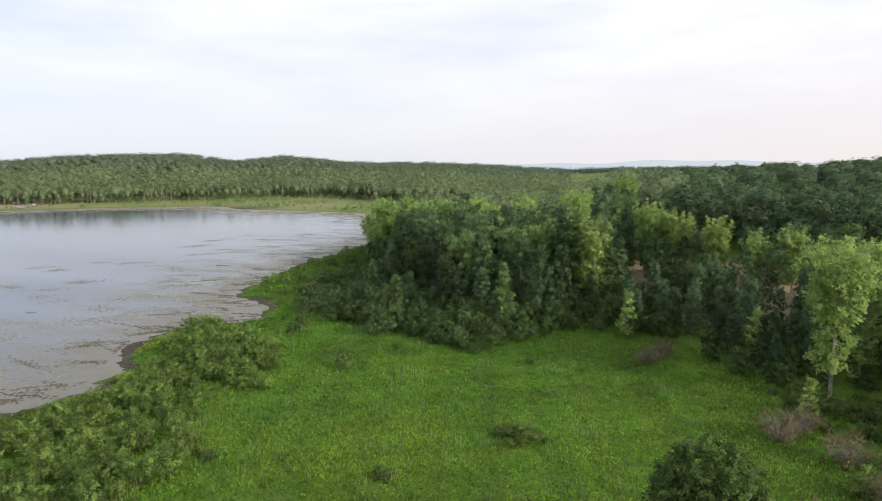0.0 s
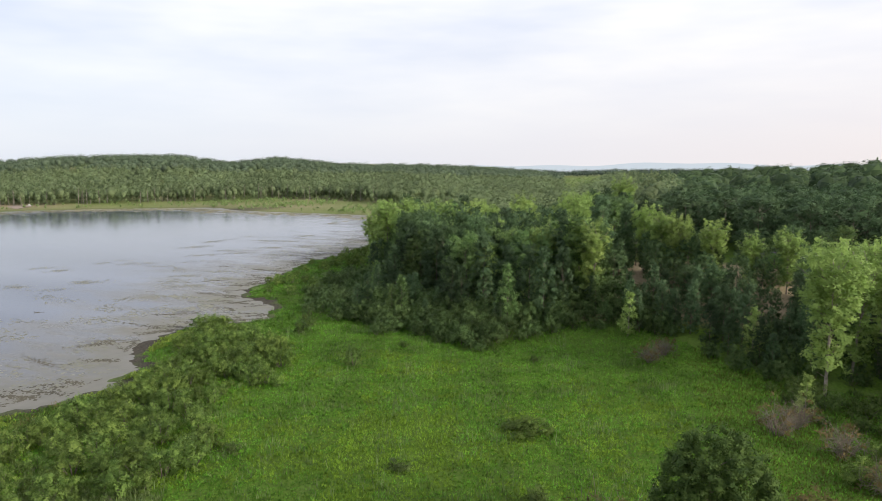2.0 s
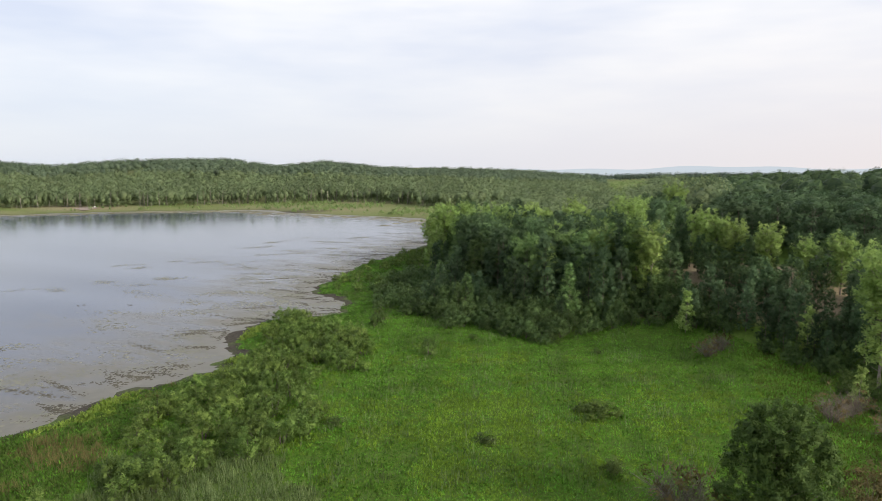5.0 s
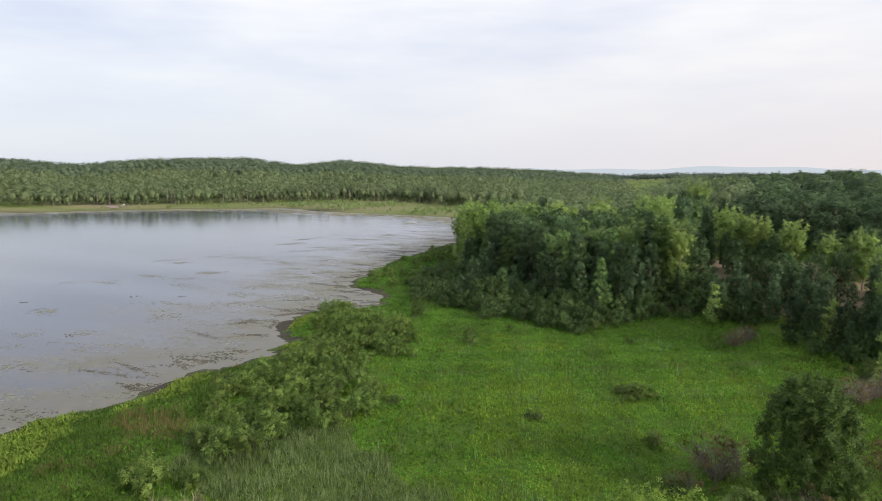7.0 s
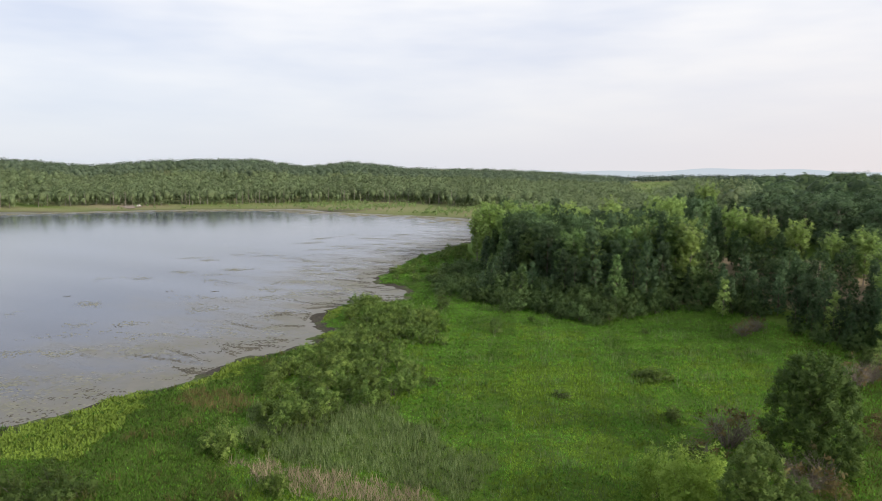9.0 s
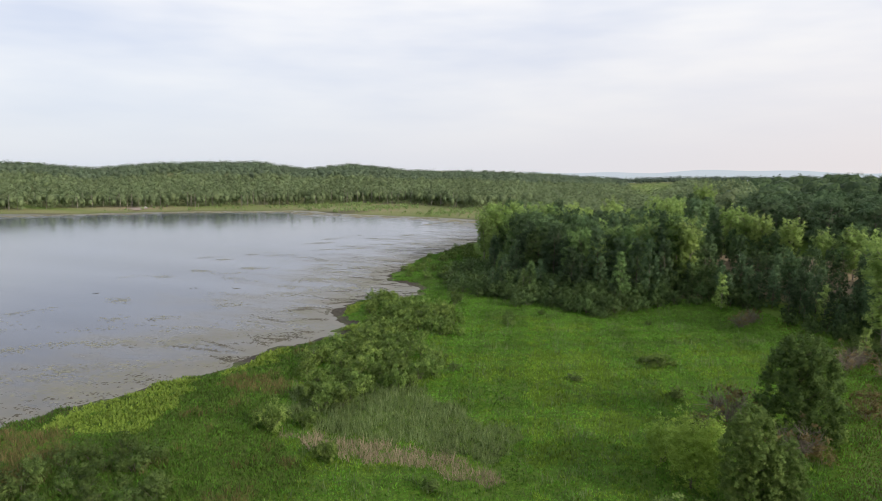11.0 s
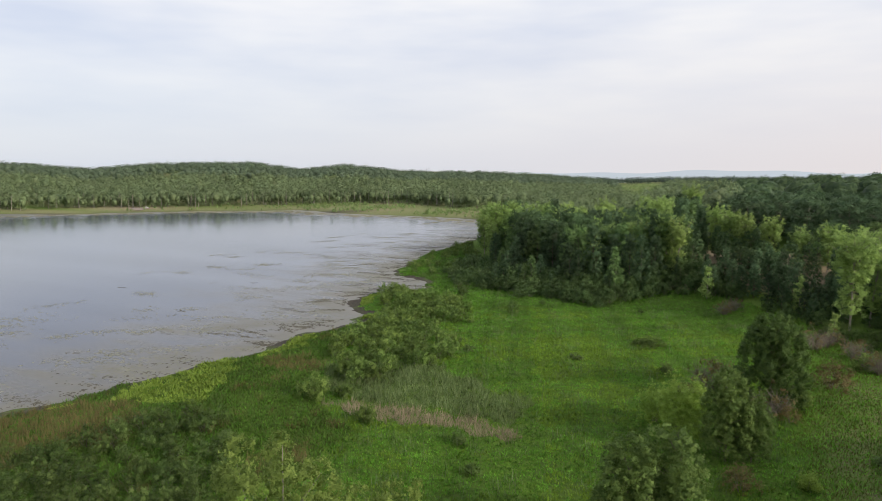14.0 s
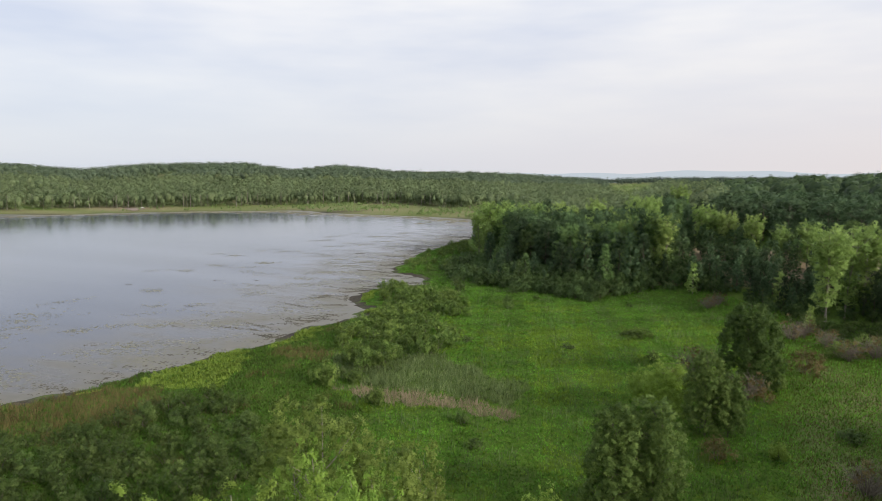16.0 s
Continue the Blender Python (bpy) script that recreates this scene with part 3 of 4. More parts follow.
EDGE_SHRUBS = [make_shrub(50 + i, "edge_shrub", "dark green shrub at the foot of the wood", 3.4, 2.2, 1700, 0.23, M_FOOT, M_BARK,
                          "shrubs along the wood") for i in range(3)]
SHRUBS = [make_shrub(60 + i, "willow_shrub", "leafy green shrub in a thicket beside the lake shore", 2.4, 1.4, 1600, 0.155, M_SHRUB, M_BARK,
                     "shrubs by the shore") for i in range(4)]
SCRUB = [make_shrub(65 + i, "alder_shrub", "dull green shrub in dense scrub", 2.5, 1.6, 1500, 0.17, M_THICK, M_BARK,
                    "scrub near the shore") for i in range(3)]
DEEP = [make_tree(35 + i, "woodland_tree", "dark green broadleaf tree in a dense wood", "broad", 15.0, 3600, 0.42,
                  M_DEEP, M_BARK, "trees of the wood", whole=0.9, uneven=0.25) for i in range(3)]
SPIN = 6.2832

def windows(x, y, margin=1.6):
    """True where the row stays open to the dry field behind it."""
    return abs(x - 8.3 - 0.07 * (y - 105)) < margin or (abs(x + 11.6 + 0.12 * (y - 115)) < margin and 108 < y < 134)


# the wood beyond the meadow
WOOD = [(-64, 121), (-41, 109), (-32, 108), (-22, 118), (-12, 121), (-14, 150), (-22, 200), (-60, 213), (-106, 208), (-100, 190), (-86, 166), (-78, 150)]
for x, y in zip(*scatter(R, WOOD, 4.9)):
    if windows(x, y, 3.0):
        continue
    depth = -edge_distance(np.array([x]), np.array([y]), WOOD)[0]
    pick = R.random()
    if depth < 5:
        proto, s = COLUMNS[R.integers(4)], R.uniform(0.6, 1.0)
    elif pick < (0.30 if depth < 16 else 0.55):
        proto, s = BROADS[R.integers(4)] if depth < 22 else DEEP[R.integers(3)], R.uniform(0.85, 1.15)
    elif pick < 0.76 or x < -90 or depth < 10:
        proto, s = COLUMNS[R.integers(4)], R.uniform(0.95, 1.2)
    else:
        proto, s = POPLARS[R.integers(4)], R.uniform(0.8, 0.98)
    if x < -92:
        s *= 0.8
    elif x < -52 and depth < 9:
        s *= 0.72
    put(proto, x, y, s, R.uniform(0, SPIN), R.uniform(0.9, 1.1))
# poplar row at the foot of the slope, and the light crowns over the wood
for x, y, h in ((12.6, 95.0, 19.6), (16.2, 101.0, 18.6), (19.5, 104, 18.5), (24, 99, 17), (10.6, 128, 11.5), (4.9, 128, 10.6), (-0.8, 127.6, 12.9), (-6.6, 130, 12.8), (-9.6, 132.5, 13.4),
                (-13.0, 136.6, 13.8), (-19.9, 121, 15.6), (-22.6, 124, 15.4), (-25.5, 131, 16.0), (16, 124, 11), (20, 120, 12.5), (26, 118, 14),
                (-86, 163, 15), (-80, 154, 12.5), (-93, 181, 16), (-75, 160, 17), (-84, 168, 18.5), (-79, 171, 19), (-88, 173, 18), (-73, 168, 18), (-69, 172, 18.5), (-62, 172, 18.5), (-54, 196, 19.5), (-29, 150, 18.5), (-26, 200, 18.5), (-44, 165, 18), (-40, 198, 19), (-36, 199, 17.5)):
    put(POPLARS[R.integers(4)], x, y, h / 17.0 * 1.12, R.uniform(0, SPIN), 0.9)


# lesser trees between and before the poplars
for x, y in zip(*scatter(R, [(-15, 115), (-5, 110), (3, 102), (34, 100), (42, 116), (10, 118), (-8, 122)], 3.3)):
    if not windows(x, y, 2.0):
        put(COLUMNS[R.integers(3)], x, y, R.uniform(0.42, 0.70), R.uniform(0, SPIN))
for x, y in zip(*scatter(R, [(-22, 120), (-8, 121), (4, 117), (22, 116), (24, 124), (4, 127), (-6, 137), (-22, 141)], 4.0)):
    if not windows(x, y, 2.6):
        put(BROADS[R.integers(2)], x, y, R.uniform(0.42, 0.60), R.uniform(0, SPIN))
sapling = make_tree(48, "young_poplar", "young light green poplar before the dark wood", "column", 7.5, 2200, 0.22, M_POPLAR, M_PALE_BARK, "young trees")
put(sapling, 5.0, 104.5)
put(sapling, 9.6, 86.0, 0.72, 1.0)
put(sapling, -12.0, 108.5, 0.95, 2.0)
for x, y, q in ((11.5, 139, 0.62), (16, 137, 0.6), (20, 141, 0.62), (5, 141, 0.55), (8.5, 128, 0.48), (11, 131.5, 0.52), (6.2, 133, 0.5), (9.4, 136, 0.56), (13, 133, 0.5), (7.6, 115.5, 0.42)):
    put(BROADS[R.integers(4)], x, y, q, R.uniform(0, SPIN))
# shrubs and small trees at the foot of the wood, taller towards the trees
FOOT = [(-84, 126.5), (-78, 122), (-72.5, 109.5), (-66, 106), (-56, 104.5), (-51, 100), (-46, 101.5), (-41, 99), (-37, 97.5), (-31, 97), (-27, 104), (-20, 110), (-12, 111), (-8, 108),
        (-4, 108), (-8, 119), (-22, 122), (-32, 113), (-41, 113), (-62, 124), (-76, 148), (-84, 146)]
EDGE = FOOT[:15]
for x, y in zip(*scatter(R, FOOT, 2.35)):
    if windows(x, y, 2.0):
        continue
    deep = min(math.hypot(x - a - (c - a) * u / 6, y - b - (e - b) * u / 6) for (a, b), (c, e) in zip(EDGE, EDGE[1:]) for u in range(7))
    if x < -64 and R.random() < 0.3:
        continue
    if x > -62 and deep > 5.5 and R.random() < 0.28:
        put(COLUMNS[R.integers(4)], x, y, R.uniform(0.34, 0.62), R.uniform(0, SPIN))
    else:
        put(EDGE_SHRUBS[R.integers(3)], x, y, min(0.9 if x < -62 else 1.4, R.uniform(0.4, 0.75) + 0.08 * deep), R.uniform(0, SPIN))
for x, y in zip(*scatter(R, [(-3, 107), (3, 99), (8, 97), (18, 98.5), (32, 95), (32, 101), (4, 103)], 2.7)):
    put(EDGE_SHRUBS[R.integers(3)], x, y, R.uniform(0.35, 0.75), R.uniform(0, SPIN))
# foreshore beyond the bay
for x, y in zip(*scatter(R, [(-88, 121), (-78, 128), (-82, 150), (-90, 166), (-103, 192), (-108, 186), (-105, 160), (-98, 132)], 3.3)):
    if R.random() < 0.6:
        put(SHRUBS[R.integers(4)], x, y, R.uniform(0.5, 1.2), R.uniform(0, SPIN))
# thicket between shore and meadow
for x, y in zip(*scatter(R, [(-84, 97), (-78, 98), (-61, 88), (-53, 80), (-51, 75), (-46, 67), (-44, 58), (-43, 45), (-49, 33), (-56, 37), (-62, 46), (-66, 55), (-67, 68), (-73, 78), (-80, 88)], 2.35)):
    if edge_distance(np.array([x]), np.array([y]), [(-53, 72), (-46, 70), (-40, 58), (-44, 56), (-50, 62), (-53, 66)])[0] > 0:
        put(SHRUBS[R.integers(4)], x, y, R.uniform(0.5, 1.4), R.uniform(0, SPIN))
# dark scrub south of the sedge
for x, y in zip(*scatter(R, [(-66, 12.5), (-57.5, 16.5), (-45, 9), (-40, -1), (-44, -16), (-80, -20), (-72, -2), (-64, 4)], 2.3)):
    if R.random() < 0.95:
        put(SCRUB[R.integers(3)], x, y, R.uniform(0.45, 1.05), R.uniform(0, SPIN))

# low growth in the openings of the poplar row and at its foot
for y in np.arange(98.5, 113, 1.6):
    put(EDGE_SHRUBS[R.integers(3)], 8.3 + 0.07 * (y - 105) + R.normal() * 0.7, y, R.uniform(0.7, 1.1), R.uniform(0, SPIN))
for y in np.arange(110.5, 123, 1.8):
    put(EDGE_SHRUBS[R.integers(3)], -11.6 - 0.12 * (y - 115) + R.normal() * 0.6, y, R.uniform(0.8, 1.2), R.uniform(0, SPIN))
for x, y in zip(*scatter(R, [(7, 88), (14, 82), (24, 82), (32, 95), (14, 97), (6, 97)], 2.4)):
    if R.random() < 0.85:
        put(SCRUB[R.integers(3)], x, y, R.uniform(0.5, 1.05), R.uniform(0, SPIN))
for x, y, q in ((-11.0, 111.0, 0.46), (-12.4, 113.5, 0.5), (-10.4, 115.0, 0.42), (-13.0, 117.0, 0.5), (7.2, 100.5, 0.4), (9.4, 102.0, 0.36), (8.0, 105.0, 0.42), (9.6, 108.0, 0.46), (7.4, 110.0, 0.4)):
    put(COLUMNS[R.integers(4)], x, y, q, R.uniform(0, SPIN))
# wooded rise on the east
for x, y in zip(*scatter(R, [(-16, 158), (60, 150), (90, 170), (80, 230), (-10, 225)], 7.5)):
    put(DEEP[R.integers(3)], x, y, R.uniform(1.0, 1.2), R.uniform(0, SPIN), 0.78 + 0.24 * float(smooth(30, 75, x)))


# unseen belt of trees beside and behind the path, added to shade the field
for x, y in zip(*scatter(R, [(22, -40), (60, -40), (62, 38), (30, 36), (21, 24)], 8.5)):
    put(DEEP[R.integers(3)], x, y, R.uniform(1.05, 1.3), R.uniform(0, SPIN))
for x, y in zip(*scatter(R, [(52, 38), (74, 38), (74, 92), (58, 92)], 9.0)):
    put(DEEP[R.integers(3)], x, y, R.uniform(1.0, 1.2), R.uniform(0, SPIN))
for x, y in zip(*scatter(R, [(31, 80), (50, 78), (60, 100), (44, 112), (34, 104), (30, 88)], 6.5)):
    put(DEEP[R.integers(3)], x, y, R.uniform(0.88, 1.08), R.uniform(0, SPIN))
for x, y in zip(*scatter(R, [(-14, -64), (16, -64), (16, -30), (10, -32), (-10, -36)], 7.5)):
    put(DEEP[R.integers(3)], x, y, R.uniform(0.9, 1.1), R.uniform(0, SPIN))


# ---- woods too far or too many to count ----
def crown_core(C, Rr, rng, fill=0.52, around=8, rows=4):
    """The dense inside of a crown: a lumpy shell that follows its lobes."""
    mid = C.mean(0)
    A, U = np.meshgrid(np.linspace(0, SPIN, around, endpoint=False), np.linspace(-0.75, 1.0, rows) * math.pi / 2)
    D = np.stack([np.cos(A) * np.cos(U), np.sin(A) * np.cos(U), np.sin(U)], -1)
    reach = ((C - mid) @ D.reshape(-1, 3).T + 0.75 * Rr[:, :1]).max(0).reshape(A.shape) * (fill + 0.10 * rng.normal(size=A.shape).clip(-1.5, 1.5))
    reach[-1] = reach[-1].mean()
    P = mid + D * reach[..., None]
    W = np.roll(P, -1, 1)
    N0, N1 = unit(D + np.array((0, 0, 0.35))), np.roll(unit(D + np.array((0, 0, 0.35))), -1, 1)
    low = np.stack([P[:-1], W[:-1], W[1:]], 2).reshape(-1, 3, 3), np.stack([N0[:-1], N1[:-1], N1[1:]], 2).reshape(-1, 3, 3)
    high = np.stack([P[:-1], W[1:], P[1:]], 2).reshape(-1, 3, 3), np.stack([N0[:-1], N1[1:], N0[1:]], 2).reshape(-1, 3, 3)
    return np.concatenate([low[0], high[0]]), np.concatenate([low[1], high[1]])


def far_woods(name, label, places, material, count, size, tall, seed, trunks=False, kinds_of=("dome", "dome", "dome", "broad"), broad=1.1, vary=0.46, core=0.52, facets=(8, 4)):
    """One mesh of many trees; each is a crown of leaf clumps, with its own tone."""
    rng = np.random.default_rng(seed)
    kinds = []
    for k in range(8):
        C, Rr = crown_lobes(rng, kinds_of[k % len(kinds_of)], 1.0)
        lq, ln, _ = leaves(rng, C, Rr, count, size / tall, shell=0.22, up=0.35, slim=0.9, spray=3, loose=0.45, rounding=0.8, shoot=0.4, whole=0.8, lift=0.6, stray=0.05, uneven=0.15)
        cq, cn = crown_core(np.array(C), np.array(Rr), rng, core, *facets)
        kinds.append((np.concatenate([lq, cq]), np.concatenate([ln, cn])))
    x, y = places
    z = height(x, y)
    Q, T, M = [], [], []
    drift = 0.5 + 0.3 * wobble(x, y, 120.0, seed)
    for i in range(len(x)):
        a, s = rng.uniform(0, SPIN), tall * (1.12 - vary + vary * rng.random() ** 1.3)
        w = s * broad * rng.uniform(0.78, 1.22)
        c, n = math.cos(a), math.sin(a)
        q, m = kinds[rng.integers(8)]
        Q.append(np.stack([(q[..., 0] * c - q[..., 1] * n) * w + x[i], (q[..., 0] * n + q[..., 1] * c) * w + y[i], q[..., 2] * s + z[i]], -1))
        M.append(np.stack([m[..., 0] * c - m[..., 1] * n, m[..., 0] * n + m[..., 1] * c, m[..., 2]], -1))
        T.append(np.full(q.shape[0] * 3, 0.6 * drift[i] + 0.4 * rng.random()))
    V, F = quads(np.concatenate(Q))
    ob = new(name, mesh_from(name, V, F, material, np.concatenate(T), np.concatenate(M)))
    tagged(ob, label, "woods", kind="stuff")
    if trunks:
        tubes = [tube([(a + k, b - 2.2, c - 0.5), (a + k + rng.normal() * 0.5, b - 2.0, c + tall * rng.uniform(0.4, 0.85))], [0.24, 0.12], 4)
                 for a, b, c, k in zip(x, y, z, rng.normal(size=len(x)) * 1.5) if rng.random() < 0.5]
        trunk = new("trunk_rows", mesh_from("trunk_rows", *limbs(tubes), M_STEM))
        tagged(trunk, "rows of pale tree trunks along the far shore", "trunks", kind="stuff")


def sector(rng, az0, az1, r0, r1, step):
    """Jittered places in a sector seen from the path."""
    n = int(abs(math.radians(az1 - az0)) * (r1 * r1 - r0 * r0) / 2 / step ** 2)
    a, r = np.radians(rng.uniform(az0, az1, n)), np.sqrt(rng.uniform(r0 * r0, r1 * r1, n))
    return -np.sin(a) * r, np.cos(a) * r - 10


FAR_EDGE = [(-620, 160), (-498, 245), (-449, 299), (-400, 314), (-370, 347), (-350, 378), (-310, 424), (-243, 423), (-190, 390), (-150, 400), (-110, 330), (-20, 330), (0, 600), (-300, 1200), (-1300, 700), (-900, 100)]
def ragged(x, y):
    """The slope's woods end in an uneven edge towards the marsh and stand back from the shore."""
    az = np.degrees(np.arctan2(-x, y + 10))
    return (edge_distance(x, y, FAR_EDGE) < -5) & (az > 13.2 + 1.2 * wobble(x, y, 45.0, 5) + 0.8 * wobble(x, y, 160.0, 8))


fx, fy = sector(R, 8, 72, 380, 800, 6.5)
keep = ragged(fx, fy) & (np.hypot(fx, fy + 10) + 60 * wobble(fx, fy, 300.0, 2) < 740)
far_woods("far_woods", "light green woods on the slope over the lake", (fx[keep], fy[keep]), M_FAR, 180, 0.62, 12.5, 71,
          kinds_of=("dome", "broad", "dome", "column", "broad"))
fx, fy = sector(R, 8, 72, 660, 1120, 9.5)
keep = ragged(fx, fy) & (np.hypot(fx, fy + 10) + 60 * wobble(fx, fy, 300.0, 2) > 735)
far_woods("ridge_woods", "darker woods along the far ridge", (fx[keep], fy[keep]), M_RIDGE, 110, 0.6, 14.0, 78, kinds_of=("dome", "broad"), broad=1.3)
ring = FAR_EDGE[:9]
ex, ey = [], []
for (ax, ay), (bx, by) in zip(ring, ring[1:]):
    n = int(math.hypot(bx - ax, by - ay) / 1.3)
    u = R.random(n)
    ex.append(ax + (bx - ax) * u + R.normal(size=n) * 5)
    ey.append(ay + (by - ay) * u + R.normal(size=n) * 5)
far_woods("shore_woods", "slender trees with pale trunks on the far shore", (np.concatenate(ex), np.concatenate(ey)), M_FAR, 300, 0.55, 13.0, 72,
          trunks=True, kinds_of=("stilt", "stilt", "column", "broad"), broad=0.95)
def open_view(x, y, az0, az1, beyond):
    """Leaves out what would stand in the open strip towards the marsh."""
    az, far = np.degrees(np.arctan2(-x, y + 10)), np.hypot(x, y + 10)
    free = ~((az > az0) & (az < az1) & (far > beyond))
    return x[free], y[free]


mx, my = scatter(R, [(-106, 212), (-60, 217), (-22, 203), (-12, 225), (-36, 330), (-70, 520), (-150, 520), (-150, 390), (-118, 330), (-110, 250)], 7.0)
far_woods("middle_woods", "mixed green woods behind the near wood", open_view(mx, my, 8.9, 13.4, 400), M_FAR, 380, 0.55, 15.5, 73)
hx, hy = scatter(R, [(-8, 227), (80, 232), (125, 265), (135, 430), (40, 520), (-70, 470), (-42, 262)], 8.8)
far_woods("hill_woods", "dark green woods on the rise", open_view(hx, hy, 8.8, 30, 245), M_HILL, 420, 0.40, 14.0, 74, kinds_of=("dome", "dome", "broad"), broad=1.3, vary=0.62, core=0.74, facets=(12, 7))
px, py = sector(R, -14, 20, 1080, 1500, 13.0)
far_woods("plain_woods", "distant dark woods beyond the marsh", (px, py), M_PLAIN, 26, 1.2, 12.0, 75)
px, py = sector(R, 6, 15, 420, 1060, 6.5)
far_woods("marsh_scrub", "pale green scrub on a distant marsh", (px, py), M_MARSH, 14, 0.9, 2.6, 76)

sx, sy = [], []
for (ax, ay), (bx, by) in zip(LAKE[28:34], FAR_EDGE[9:3:-1]):
    u, v = R.random(170), R.random(170)
    sx.append(ax + (bx - ax) * v + R.normal(size=170) * 14)
    sy.append(ay + (by - ay) * v + R.normal(size=170) * 9)
sx, sy = np.concatenate(sx), np.concatenate(sy)
dry_land = (shore(sx, sy) > 1.5) & ((sx > -330) | (R.random(len(sx)) < 0.25))
far_woods("shore_scrub", "low scrub and reeds on the flat far shore", (sx[dry_land], sy[dry_land]), M_MARSH, 70, 0.32, 2.0, 77)

# ---- single trees and shrubs near the path ----
maple = make_tree(81, "maple_tree", "dense dark green ovoid maple standing in the meadow", "ovoid", 11.6, 60000, 0.16, M_MAPLE, M_BARK, "", up=0.3)
put(maple, 0.9, 50.2)
ASHES = [make_tree(82 + 5 * i, "young_ash_tree", "leafy green tree with loose light sprays in the meadow", "ash", 11.0, 42000, 0.14, M_ASH, M_BARK, "meadow trees", up=0.5) for i in range(2)]
put(ASHES[0], -5.4, 9.6, 0.97)
put(ASHES[1], -8.0, 7.4, 0.94, 1.0)
put(ASHES[1], -2.9, 30.8, 0.86, 2.0)
put(ASHES[0], -0.6, 31.6, 0.66, 4.0)
pale_willow = make_shrub(92, "pale_willow_shrub", "tall yellow-green willow shrub beside leafy trees", 6.2, 2.6, 17000, 0.14, M_WILLOW, M_BARK, "pale willows", lobes=30)
put(pale_willow, -7.6, 34.0, 1.15)
put(pale_willow, -11.0, 38.0, 0.72, 2.0)
put(pale_willow, -11.4, -0.5, 0.9, 4.0)
put(pale_willow, 4.3, 27.2, 0.38, 1.0, 0.8)
COTTONWOODS = [make_tree(83 + 2 * i, "cottonwood_tree", "bright yellow-green young cottonwood with upright leafy shoots", "poplar", 13.0, 26000, 0.115,
                         M_WILLOW, M_PALE_BARK, "cottonwoods under the path", up=0.5) for i in range(2)]
for x, y, s, tall, turn in ((-18.4, -17.8, 0.95, 1.40, 0.6), (-14.2, -20.8, 1.02, 1.32, 2.2)):
    put(COTTONWOODS[int(turn * 3) % 2], x, y, s, turn, tall)
TALL = [make_tree(88 + i, "cottonwood_tree", "tall bright yellow-green cottonwood with upright leafy shoots", "poplar", 21.0, 90000, 0.09,
                  M_WILLOW, M_PALE_BARK, "cottonwoods under the path", up=0.5) for i in range(2)]
for x, y, s, turn in ((-15.4, -31.4, 0.98, 0.0), (-17.6, -33.2, 0.97, 1.7), (-12.8, -29.0, 0.99, 3.4), (-10.8, -28.0, 0.98, 5.1)):
    put(TALL[int(turn * 3) % 2], x, y, s, turn)
willow = make_tree(84, "willow_tree", "small dull yellowish willow with thin sprays and bare branches", "wispy", 16.0, 34000, 0.12, M_OSIER, M_PALE_BARK, "willows under the path", up=0.5)
for x, y, s, tall, turn in ((-21.9, -13.1, 0.98, 1.0, 0.0), (-24.6, -12.0, 0.74, 1.2, 1.3), (-18.6, -11.4, 0.78, 1.0, 2.6), (-19.7, -4.2, 0.46, 1.35, 3.9), (-17.0, -8.0, 0.5, 1.2, 5.2)):
    put(willow, x, y, s, turn, tall)
LONE = [make_shrub(90 + i, "meadow_shrub", "dark green rounded shrub standing alone in the meadow", 2.2, 1.3, 1100, 0.20, M_THICK, M_BARK, "lone meadow shrubs") for i in range(2)]
for x, y, s, tall in ((-46.0, 84.6, 1.0, 1.35), (-43.5, 95.4, 0.6, 0.9), (-23.0, 95.2, 0.55, 0.9), (-62.9, 96.5, 1.0, 1.0), (-64.4, 101.6, 0.85, 1.0),
                      (-42.5, 55.8, 0.8, 0.7), (-26.0, 58.8, 1.0, 0.4), (-28.5, 22.6, 0.8, 0.8),
                      (-24.3, 16.8, 0.7, 0.8), (-9.0, 47.5, 1.0, 0.8), (11.5, 35.6, 1.3, 0.5), (-12.4, 57.2, 0.9, 0.9), (-67, 104, 0.8, 0.9)):
    put(LONE[R.integers(2)], x, y, s, R.uniform(0, SPIN), tall)
round_shrub = make_shrub(93, "round_shrub", "broad green shrub in the reeds", 2.6, 2.3, 4200, 0.17, M_SHRUB, M_BARK, "broad shrubs", lobes=30)
for x, y, s, tall in ((-51.5, 27.5, 1.15, 1.0), (-48.5, 30.0, 0.8, 0.8), (-41.0, 23.6, 0.7, 1.1), (13.0, 71.5, 1.0, 0.9), (16.5, 77.0, 1.1, 0.9), (3.8, 51.5, 0.9, 1.0), (-16.8, 71.0, 1.15, 0.55), (-18.6, 72.2, 0.8, 0.5)):
    put(round_shrub, x, y, s, R.uniform(0, SPIN), tall)
russet = make_shrub(94, "russet_shrub", "russet-tinged green shrub beside a maple", 3.2, 2.5, 2800, 0.18, M_RUSSET, M_TWIG, "russet shrubs", lobes=30)
put(russet, 7.9, 60.0, 1.15)
put(russet, -1.2, 24.5, 0.75, 1.0)
put(russet, 3.0, 45.0, 0.6, 2.0)
GREY = [make_bare_shrub(96 + i, "grey_shrub", "half-dead grey shrub with fine bare twigs", 2.8, 2.1, M_RUSSET, 500) for i in range(2)]
